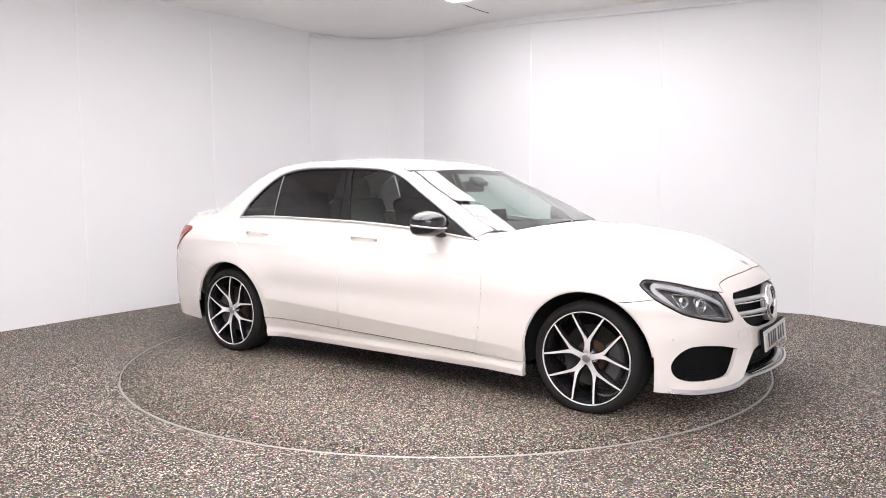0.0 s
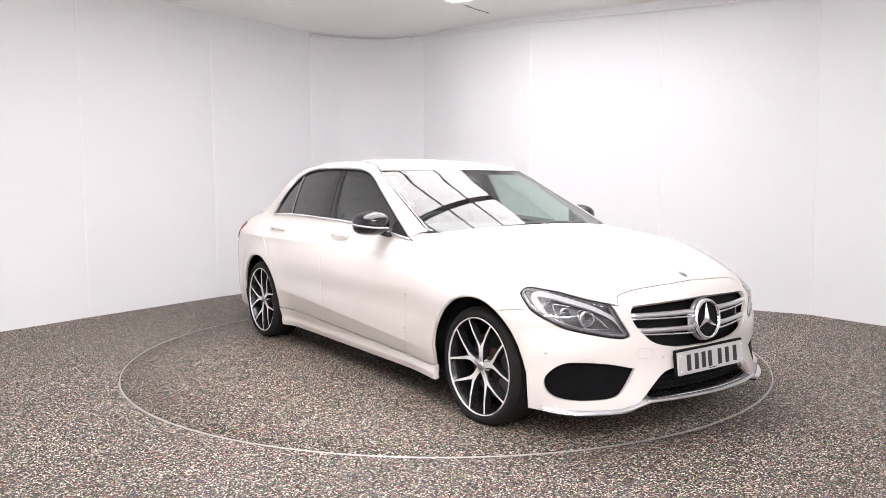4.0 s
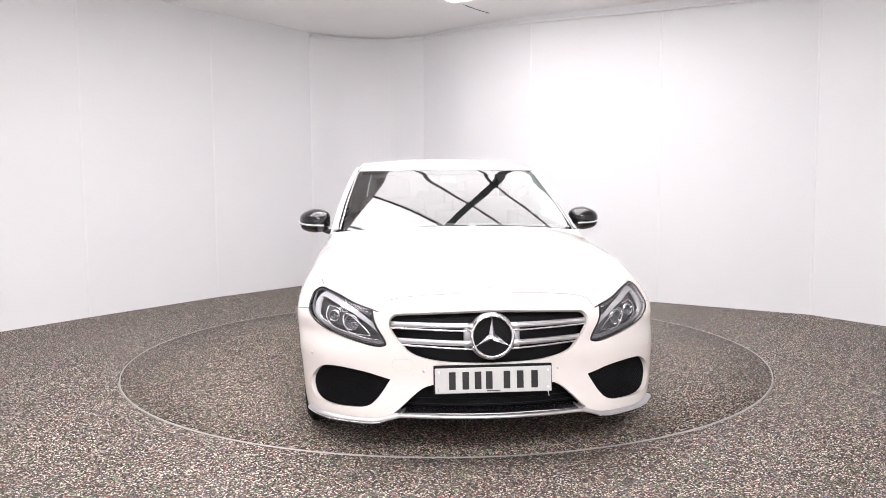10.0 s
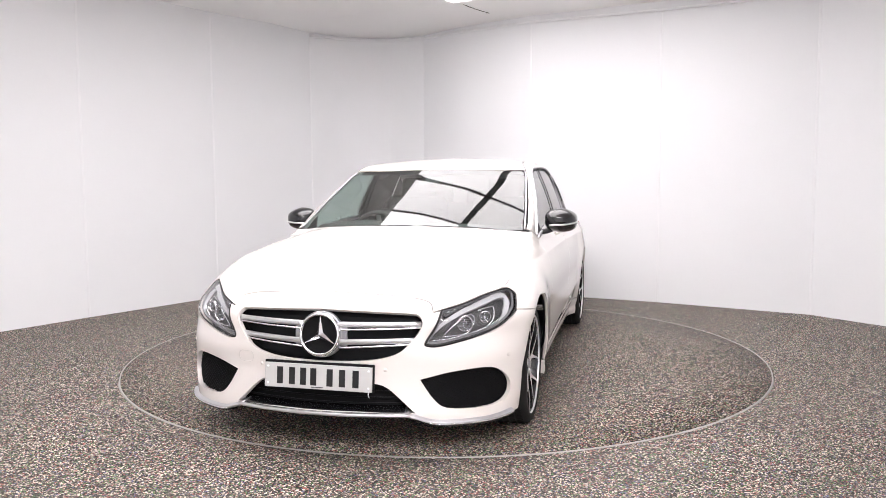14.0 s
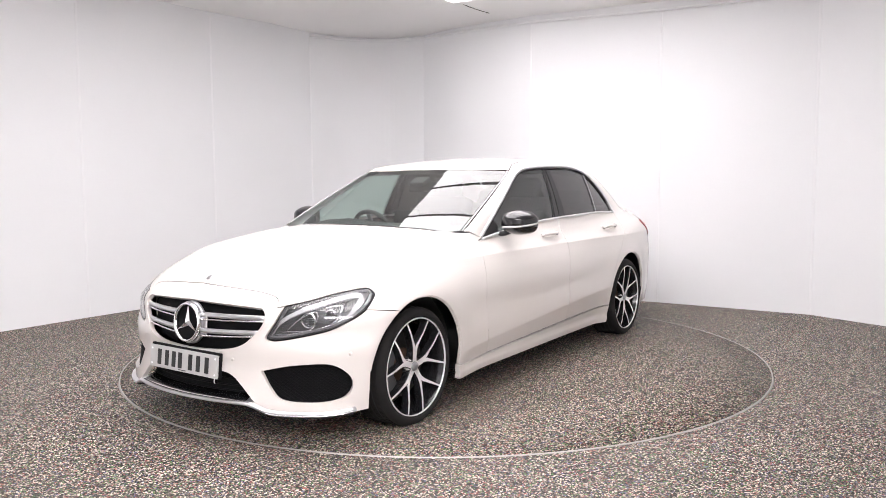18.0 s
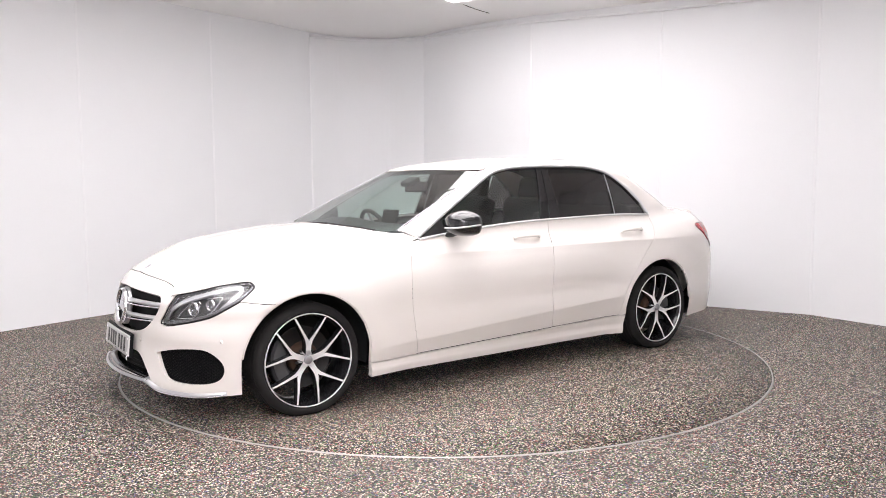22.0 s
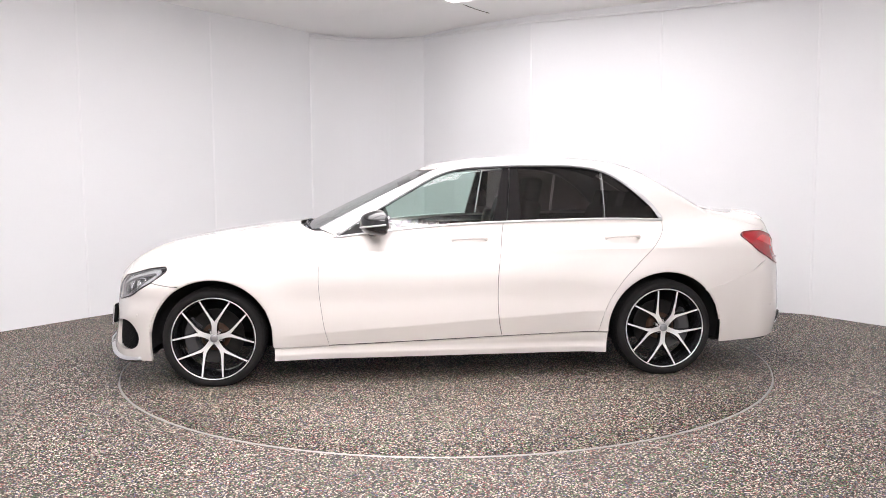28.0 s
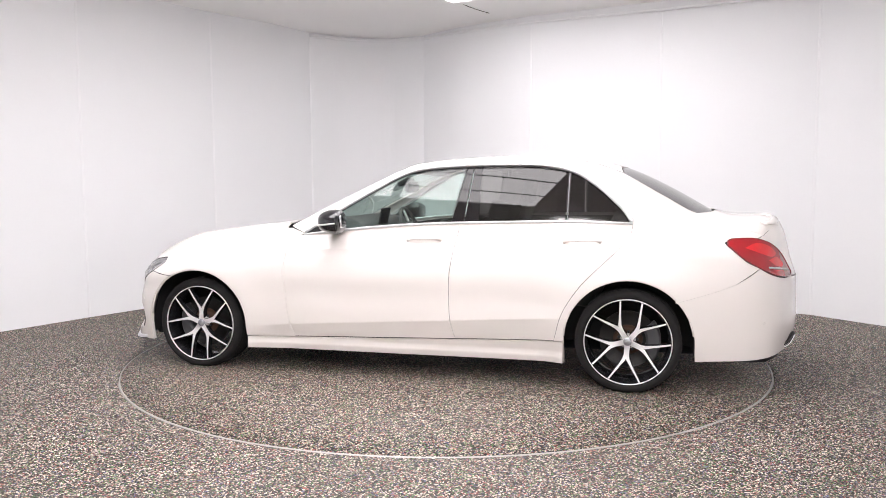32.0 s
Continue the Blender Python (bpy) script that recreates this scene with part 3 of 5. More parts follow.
FRONT_ARCH = [(1.049, 0.235)] + arc(1.42, 0.298, 0.373, 172, 62, 14)
BUMPER_ARCH = arc(1.42, 0.298, 0.373, 62, 8, 8) + [(1.79, 0.25), (1.785, 0.165)]
REAR_ARCH = [(-1.062, 0.290)] + [(-1.434 + 0.378 * math.cos(math.radians(a)), 0.298 + 0.377 * math.sin(math.radians(a))) for a in range(8, 141, 6)]
BACK_ARCH = [(-1.434 + 0.378 * math.cos(math.radians(a)), 0.298 + 0.377 * math.sin(math.radians(a))) for a in range(140, 177, 6)] + [(-1.812, 0.26), (-1.815, 0.20)]
E1 = np.array([0.8, 0, -0.6])
DH = np.array([-0.6, 0, -0.8])
lay_plain, dom_plain = lay, to_dom


def lay_any(dom, uv, shell, s=1):
    """As lay, and slantwise onto the bonnet."""
    if dom != "hood":
        return lay_plain(dom, uv, shell, s)
    uv = np.asarray(uv, float)
    o = uv[:, :1] * E1 + uv[:, 1:] * np.array([0, 1.0, 0]) - DH * 2.6
    return march(shell, o, np.tile(DH, (len(uv), 1)), 2.2)


lay = lay_any


def hood_dom(q):
    return np.stack([q @ E1, q[:, 1]], -1)


def on_top(pts, n=8):
    return lay("top", spline(pts, n), union)


def on_front(pts, n=6):
    return lay("front", spline(pts, n), union)


def on_side(pts, n=6, shell=union):
    return lay("side", spline(pts, n), shell)


def mirrored(make):
    """Builds one half for each side of the car."""
    for s in (1, -1):
        make(s)


corner3 = lay("front", [(0.970, 0.647)], union)[0]
SEAM = lay("side", [(corner3[0] + (1.592 - corner3[0]) * k / 5, corner3[2] + (0.621 - corner3[2]) * k / 5) for k in range(1, 5)], union)

# bonnet
rear_edge = on_top([(0.935, 0), (0.92, 0.30), (0.875, 0.55), (0.80, 0.738)])
side_edge = on_top(HOOD_SIDE)
lamp_edge = on_front([(0.945, 0.737), (0.83, 0.721), (0.70, 0.692), (0.60, 0.673), (0.543, 0.660)], 5)
side_edge = np.concatenate([side_edge, lay("front", [(0.985, 0.745)], union)])
nose_edge = on_front(HOOD_CUT[::-1], 5)
half = np.concatenate([rear_edge, side_edge[1:], lamp_edge, nose_edge[1:]])
hd = hood_dom(half)
hd[0, 1] = hd[-1, 1] = 0
bonnet = part("bonnet", panel("hood", both_y(hd), step=0.04, gap=0.0003), PAINT, car)

# black seal under the bonnet cut, also standing in for the gap's deep shade
q = on_front([(-u, z) for u, z in HOOD_CUT[::-1]] + HOOD_CUT[1:], 5)
part("bonnet_seal", tube(q - slope(union, q) * 0.009, 0.005, 6), GAP, bonnet)

# cowl under the windscreen, roof, windscreen, rear window, boot lid
part("cowl", panel("top", both_y([(0.94, 0), (0.925, 0.30), (0.88, 0.55), (0.81, 0.725), (0.75, 0.70), (0.80, 0.52), (0.845, 0.30), (0.862, 0)]), out=-0.040, step=0.05), BLACK_PLASTIC, car)
ws = [*spline([(0.925, 0), (0.91, 0.30), (0.86, 0.54), (0.775, 0.715)], 6), *spline(WS_SIDE, 5)[1:], *spline([(0.055, 0.608), (0.098, 0.35), (0.120, 0)], 6)[1:]]
windscreen = part("windscreen", panel("top", both_y(ws), cabin, out=-0.003, gap=0.001, step=0.05, lip=0.004), WINDSCREEN, car, "clear slightly green windscreen")
windscreen.visible_shadow = False
roof_line = [*spline([(0.120, 0), (0.098, 0.35), (0.03, 0.620)], 6), *spline(GUTTER, 5)[1:], *spline([(-1.39, 0.535), (-1.375, 0.3), (-1.41, 0)], 6)[1:]]
part("roof", panel("top", both_y(roof_line), gap=0.004, step=0.06), PAINT, car)
part("headlining", panel("top", both_y(np.array(roof_line) * (0.99, 0.99)), out=-0.035, gap=0.0, step=0.08, lip=0), TRIMMING, car)
rg = [*spline([(-1.41, 0), (-1.375, 0.3), (-1.39, 0.535)], 6), *spline(RG_SIDE, 5)[1:], *spline([(-1.83, 0.565), (-1.90, 0.40), (-1.945, 0.2), (-1.96, 0)], 6)[1:]]
rear_window = part("rear_window", panel("top", both_y(rg), cabin, out=-0.003, gap=0.006, step=0.05, lip=0.004), PRIVACY, car, "dark tinted rear window")
rear_window.visible_shadow = False
lid = [*spline([(-1.975, 0), (-1.96, 0.2), (-1.915, 0.40), (-1.83, 0.565)], 6), *spline(LID_SIDE, 5)[1:], *spline([(-2.19, 0.668), (-2.30, 0.45), (-2.345, 0.2), (-2.355, 0)], 6)[1:]]
boot_lid = part("boot_lid", panel("top", both_y(lid), gap=0.0006, step=0.05), PAINT, car)
part("spoiler", strip(lay("top", spline([(-2.20, -0.56), (-2.285, -0.40), (-2.33, 0), (-2.285, 0.40), (-2.20, 0.56)], 8), union) + np.array([0, 0, 0.001]), union, 0.05, 0.008), PAINT, boot_lid, "slim white lip spoiler")
lip_line = to_dom("rear", lay("top", spline([(-2.355, 0), (-2.345, 0.2), (-2.30, 0.45), (-2.20, 0.66)], 5), union))
part("boot_face", panel("rear", both(np.array([*[tuple(p) for p in lip_line], (0.745, 0.914), (0.64, 0.872), (0.53, 0.80), (0.46, 0.715), (0.44, 0.68), (0, 0.665)])), step=0.05, gap=-0.004, out=-0.001), PAINT, boot_lid)

# front bumper with its openings
arch_front = to_dom("front", on_side(BUMPER_ARCH, 2))
seam = to_dom("front", on_side([(1.66, 0.60), (1.592, 0.621)], 3))
half = [*spline(HOOD_CUT, 5), (0.579, 0.664), *spline([(0.579, 0.664), (0.540, 0.592), (0.495, 0.524), (0.513, 0.509), (0.556, 0.508), (0.63, 0.520), (0.73, 0.541), (0.82, 0.566), (0.90, 0.607), (0.970, 0.647)], 4)[1:], *to_dom("front", SEAM), *arch_front,
        *spline([tuple(arch_front[-1]), (0.80, 0.158), (0.60, 0.160), (0.50, 0.170), (0.40, 0.205), (0.2, 0.208), (0, 0.208)], 5)[1:]]
front_bumper = part("front_bumper", panel("front", both(half), step=0.035, edge=0.018, gap=0.0034, holes=[both(spline(GRILLE, 5)), loop(FOG + FOG[:1], n=5), loop(FOG + FOG[:1], n=5) * (-1, 1), both([*spline(INTAKE, 5), (0.2, 0.222), (0, 0.222)])], lip=0.022), PAINT, car)


def sunk(x, y, z):
    return union(x, y, z) + 0.05


# grille: dark back, two pairs of silver bars, ring and three-spoke emblem
grille = part("grille", panel("front", both(np.array(spline(GRILLE, 5)) * (1.02, 1)), sunk, gap=-0.004, step=0.05, lip=0.0), MESH_BLACK, front_bumper, "gloss black radiator grille")
for s in (1, -1):
    for z0, z1, u in ((0.606, 0.604, 0.482), (0.533, 0.522, 0.452)):
        for dz, wd, fat in ((0.005, 0.0125, 0.45), (-0.014, 0.0042, 1.0)):
            ln = lay("front", [(s * (0.09 + (u - 0.09) * k / 12), z1 + (z0 - z1) * (k / 12) + dz * (1.35 - 0.45 * k / 12)) for k in range(13)], union)
            ln = ln - slope(union, ln) * (0.014 if dz > 0 else 0.010)
            part("grille_bar", tube(ln, wd, 10, fat, normals=slope(union, ln)), SATIN if dz > 0 else CHROME, front_bumper, "satin silver grille bar")
    for z in (0.563,):
        q = lay("front", [(s * 0.116, z)], union)[0]
        part("grille_bracket", block(0.012, 0.030, 0.112, Matrix.Translation((q[0] - 0.022, q[1], q[2])) @ pose(0, 0, 0, 0, -6, 0), 0.006, 2), SATIN_DARK, front_bumper, "satin silver bracket beside the emblem")
star_at = Matrix.Translation((2.164, 0, 0.560)) @ pose(0, 0, 0, 0, 84, 0)
emblem = part("emblem_ring", turned([(0.084, 0.0), (0.086, 0.010), (0.092, 0.015), (0.098, 0.010), (0.101, -0.004), (0.095, -0.02), (0.084, -0.012)], 48, star_at, True), CHROME, front_bumper, "round chrome emblem ring")
part("emblem_bezel", turned([(0.096, -0.012), (0.102, -0.009), (0.106, -0.013), (0.108, -0.030)], 48, star_at), SATIN_DARK, front_bumper, "satin silver bezel")
part("emblem_disc", turned([(0.0001, -0.006), (0.086, -0.010)], 40, star_at), MESH_BLACK, front_bumper)
for k in range(3):
    bm = bmesh.new()
    r = star_at @ pose(0, 0, 0, 0, 0, 180 + 120 * k)
    w, q = 0.015, 0.086
    vs = [bm.verts.new(r @ Vector(p)) for p in ((0, 0, 0.016), (w * 0.58, w, 0.0), (q, 0.0, 0.002), (w * 0.58, -w, 0.0), (0, 0, -0.006))]
    for f in ((0, 1, 2), (0, 2, 3), (4, 2, 1), (4, 3, 2), (0, 3, 4), (0, 4, 1)):
        bm.faces.new([vs[i] for i in f])
    part("emblem_spoke", bm, CHROME, front_bumper, smooth=False)

# number plate: white board, dark bars for its signs
PL = Matrix.Translation((2.196, 0, 0.370)) @ pose(0, 0, 0, 0, -6, 0)
plate = part("number_plate", block(0.012, 0.524, 0.112, PL, 0.003, 2), PLATE, front_bumper, "white number plate with dark bars", smooth=False)
part("plate_holder", block(0.018, 0.534, 0.126, PL @ Matrix.Translation((-0.013, 0, 0.004)), 0.004, 2), MESH_BLACK, front_bumper, smooth=False)
for yy in (-0.185, -0.125, -0.070, -0.020, 0.060, 0.120, 0.185):
    part("plate_bar", block(0.004, 0.030, 0.078, PL @ Matrix.Translation((0.006, yy, 0)), 0.001, 1), INK, plate, smooth=False)
part("plate_bar", block(0.004, 0.060, 0.004, PL @ Matrix.Translation((0.005, 0, -0.047)), 0.001, 1), INK, plate, smooth=False)
for yy in (-0.246, 0.246):
    for zz in (-0.038, 0.038):
        part("plate_screw", turned([(0.0001, 0.003), (0.005, 0.002), (0.006, 0)], 10, PL @ Matrix.Translation((0.006, yy, zz)) @ pose(0, 0, 0, 0, 90, 0)), TRIM, plate, "white screw cap")
part("plate_tag", tube([PL @ Vector((0.004, 0.246, -0.054)), PL @ Vector((0.007, 0.247, -0.066)), PL @ Vector((0.004, 0.250, -0.078))], 0.0022, 6), TRIM, plate, "short hanging white tie")
tow = lay("front", resample(loop([(-0.452, 0.410), (-0.462, 0.430), (-0.452, 0.450)], [(-0.440, 0.455), (-0.385, 0.455)], [(-0.372, 0.448), (-0.366, 0.430), (-0.372, 0.412)], [(-0.385, 0.405), (-0.440, 0.405)]), 0.012), union)
part("tow_cover", strip(tow - slope(union, tow) * 0.0008, union, 0.0022, 0.0014, True), SHADE_SEAM, front_bumper, "faint outline of the towing eye cover")

# lower intake and splitter
part("lower_intake", panel("front", both([*spline([(0, 0.35), (0.30, 0.345), (0.38, 0.32), (0.48, 0.21)], 5), (0, 0.21)]), lambda x, y, z: union(x, y, z) + 0.06, gap=-0.004, step=0.06, lip=0), MESH_BLACK, front_bumper, "black lower air intake")
for z in (0.30, 0.27, 0.245):
    ln = lay("front", [(-0.44 + 0.88 * k / 16, z) for k in range(17)], lambda x, y, q: union(x, y, q) + 0.045)
    part("intake_slat", tube(ln, 0.004, 6), MESH_BLACK, front_bumper)


def ledge(pts, profile):
    """A bar along the foot of the bumper; profile: (outwards, upwards) pairs round its section."""
    q = lay("front", spline(pts, 5), union)
    o = slope(union, q)
    o[:, 2] = 0
    o /= np.linalg.norm(o, axis=1, keepdims=True)
    up = np.array([0, 0, 1.0])
    return grid(bmesh.new(), [[Vector(p + w * a + up * b) for a, b in profile] for p, w in zip(q, o)], close_v=True, caps=True)


LOW_EDGE = [(-0.42, 0.207), (-0.30, 0.209), (-0.15, 0.210), (0, 0.210), (0.15, 0.210), (0.30, 0.209), (0.42, 0.207)]
part("splitter", ledge(LOW_EDGE, [(-0.06, 0.030), (-0.02, 0.012), (0.018, 0.004), (0.018, -0.004), (-0.06, -0.016)]), BLACK_GLOSS, front_bumper, "dark glossy front splitter ledge")
part("splitter_edge", ledge(LOW_EDGE, [(0.010, 0.009), (0.021, 0.006), (0.023, -0.004), (0.012, -0.009)]), SATIN, front_bumper, "silver splitter edge")
for s in (1, -1):
    wing_low = [(s * u, z) for u, z in ((0.40, 0.206), (0.45, 0.192), (0.50, 0.174), (0.56, 0.166), (0.68, 0.164), (0.80, 0.168), (0.90, 0.178))]
    part("splitter_wing", ledge(wing_low, [(-0.045, 0.026), (0.002, 0.013), (0.019, 0.007), (0.021, -0.003), (-0.04, -0.010)]), SATIN, front_bumper, "satin silver splitter wing")
    part("splitter_chrome", ledge(wing_low[2:], [(0.017, 0.000), (0.023, -0.002), (0.022, -0.007), (0.012, -0.009)]), CHROME, front_bumper, "chrome lower edge")
    part("splitter_blade", ledge(wing_low[2:], [(-0.04, -0.010), (0.014, -0.009), (0.014, -0.015), (-0.04, -0.018)]), BLACK_GLOSS, front_bumper)


def lamps(s):
    """Headlamp, fog grille, tail lamp of one side."""
    k = np.array([s, 1.0])
    outline = loop(HL_TOP, HL_LOW, n=6) * k
    lamp = part("headlamp", panel("front", outline, lambda x, y, z: union(x, y, z) + 0.055, gap=0.001, step=0.04, lip=-0.034), HOUSING, car, "clear headlamp with dark housing and chrome inside")
    pane = part("lens", panel("front", outline, union, gap=0.003, step=0.03, lip=0.006), LENS, lamp)
    pane.visible_shadow = False
    deep = lambda d: (lambda x, y, z: union(x, y, z) + d)
    part("lamp_bezel", panel("front", outline, deep(0.014), holes=[inset(resample(outline, 0.012), 0.013)], gap=0.003, step=0.03, lip=0.012), LAMP_BEZEL, lamp, "grey inner lamp border")
    seal = lay("front", resample(outline, 0.02), union)
    part("lamp_seal", strip(seal - slope(union, seal) * 0.004, union, 0.006, 0.004, True), BLACK_PLASTIC, lamp)
    # white light guide that sweeps up from the inner tip and back round the outer end
    way = np.array(spline([(0.514, 0.530), (0.548, 0.576), (0.598, 0.614), (0.676, 0.650), (0.75, 0.671), (0.838, 0.692), (0.915, 0.707), (0.955, 0.703), (0.953, 0.680), (0.912, 0.645), (0.860, 0.600)], 4))
    wide = np.interp(np.arange(len(way)) / 4, range(11), (0.004, 0.007, 0.009, 0.009, 0.009, 0.010, 0.011, 0.012, 0.012, 0.010, 0.004))
    run = np.gradient(way, axis=0)
    run /= np.linalg.norm(run, axis=1, keepdims=True)
    off = np.stack([-run[:, 1], run[:, 0]], -1) * wide[:, None]
    part("light_guide", panel("front", np.concatenate([way + off, (way - off)[::-1]]) * k, deep(0.016), gap=0, step=0.03, lip=0.014), GUIDE, lamp, "white daytime running light guide")
    brow = loop([(0.592, 0.660), (0.70, 0.684), (0.83, 0.712), (0.93, 0.728)], [(0.93, 0.728), (0.90, 0.720), (0.79, 0.690), (0.70, 0.668), (0.60, 0.632)], [(0.60, 0.632), (0.592, 0.660)]) * k
    part("brow", panel("front", brow, deep(0.024), gap=0, step=0.04, lip=0.02), HOUSING, lamp, "dark upper band")
    for i in range(8):
        q = lay("front", [(s * (0.622 + i * 0.034), 0.655 + i * 0.0078)], deep(0.022))
        nv = Vector(slope(union, q)[0])
        part("light_cell", block(0.016, 0.011, 0.008, Matrix.Translation(Vector(q[0])) @ nv.to_track_quat("Z", "Y").to_matrix().to_4x4(), 0.002, 1), CHROME, lamp)
    for line in ([(0.588, 0.545), (0.64, 0.594), (0.692, 0.625), (0.727, 0.637), (0.742, 0.623), (0.729, 0.584), (0.703, 0.555), (0.656, 0.547), (0.588, 0.545)],
                 [(0.775, 0.652), (0.815, 0.658), (0.860, 0.660), (0.848, 0.630), (0.829, 0.603), (0.799, 0.578)],
                 [(0.53, 0.528), (0.60, 0.531), (0.70, 0.549), (0.80, 0.577), (0.88, 0.616), (0.95, 0.660)]):
        ln = lay("front", np.array(spline(line, 4)) * k, deep(0.030))
        part("chrome_edge", tube(ln, 0.0028, 6), CHROME, lamp)
    for u, z, r in ((0.700, 0.598, 0.036), (0.805, 0.622, 0.026)):
        q = lay("front", [(s * u, z)], deep(0.045))[0]
        at = Matrix.Translation(q) @ Matrix.Rotation(s * u * 0.45, 4, "Z") @ Matrix.Rotation(math.radians(90), 4, "Y")
        part("projector_ring", turned([(r * 0.86, 0.0), (r * 0.9, 0.014), (r, 0.016), (r * 1.05, 0.0)], 28, at), CHROME, lamp)
        part("projector_lens", turned([(0.0001, 0.020), (r * 0.4, 0.016), (r * 0.75, 0.006), (r * 0.87, -0.006)], 28, at), LENS, lamp)
        ribs = []
        for j in range(7):
            ribs.append(block(0.003, r * 1.5 * math.sqrt(1 - ((j - 3) / 4) ** 2), 0.004, at @ Matrix.Translation(((j - 3) * r * 0.24, 0, 0.0)), 0.001, 1))
        part("reflector_rib", join(*ribs), CHROME, lamp)
        part("reflector", turned([(0.0001, -0.012), (r * 0.5, -0.006), (r * 0.88, 0.002)], 24, at), HOUSING, lamp)
    fog_line = loop(FOG + FOG[:1], n=5) * k
    fog = part("fog_grille", panel("front", fog_line, lambda x, y, z: union(x, y, z) + 0.03, gap=-0.004, step=0.05, lip=0), MESH_BLACK, front_bumper, "black honeycomb side air intake")
    lines = []
    for i in range(-10, 26):
        for sl in (0.62, -0.62):
            a = np.array([(0.46 + 0.45 * j / 24, 0.24 + i * 0.016 + (sl * 0.45 * j / 24) + (0.16 if sl < 0 else -0.06)) for j in range(25)])
            ok = within(a, loop(FOG + FOG[:1], n=5))
            idx = np.flatnonzero(ok)
            if len(idx) > 2:
                lines.append(a[idx[0]:idx[-1] + 1])
    tubes = []
    for a in lines:
        q = lay("front", a * k, lambda x, y, z: union(x, y, z) + 0.022)
        tubes.append(tube(q, 0.0024, 4))
    part("honeycomb", join(*tubes), MESH_BLACK, fog)
    tail_line = loop(TAIL_LAMP[:1] + TAIL_LAMP[1:] + TAIL_LAMP[:1], n=5) * k
    tail = part("tail_lamp", panel("rear", tail_line, union, gap=0.003, step=0.03, out=0.004), RED, car, "red tail lamp with dark edges")
    part("lamp_seal", strip(lay("rear", resample(tail_line, 0.02), union), union, 0.008, 0.006, True), RED_DARK, tail)
    for lobe in ([(0.865, 0.862), (0.79, 0.886), (0.715, 0.872), (0.650, 0.826), (0.70, 0.806), (0.79, 0.832)], [(0.730, 0.788), (0.650, 0.804), (0.575, 0.765), (0.590, 0.742), (0.670, 0.752)]):
        part("reflector", panel("rear", loop(lobe + lobe[:1], n=5) * k, union, gap=0, step=0.03, out=0.0055, lip=0.002), RED_BRIGHT, tail, "bright red inner reflector")
    ln = lay("rear", np.array(spline([(0.515, 0.716), (0.60, 0.728), (0.66, 0.736), (0.74, 0.746)], 4)) * k, union)
    part("reversing_lens", strip(ln, union, 0.013, 0.012), GUIDE, tail, "pale reversing light")
    for u, z in ((0.314, 0.406), (0.882, 0.447)):
        q = lay("front", [(s * u, z)], union)
        nv = Vector(slope(union, q)[0])
        at = Matrix.Translation(Vector(q[0])) @ nv.to_track_quat("Z", "Y").to_matrix().to_4x4()
        part("parking_sensor", turned([(0.0001, 0.0022), (0.008, 0.0018), (0.0095, -0.001)], 16, at), PAINT, front_bumper)


mirrored(lamps)
q = lay("hood", hood_dom(np.array([[2.03, 0, 0.795]])), union)
part("bonnet_badge", turned([(0.0001, 0.004), (0.020, 0.003), (0.026, 0.0)], 24, Matrix.Translation(Vector(q[0])) @ Vector(slope(union, q)[0]).to_track_quat("Z", "Y").to_matrix().to_4x4()), SATIN, bonnet, "small round silver badge")


# pressed lines along the flanks: the shoulder and the lower door
CREASES = ([(x / 50, 0.822) for x in range(-105, 78)], [(x / 50, 0.368 - 0.062 * x / 50) for x in range(-56, 54)])


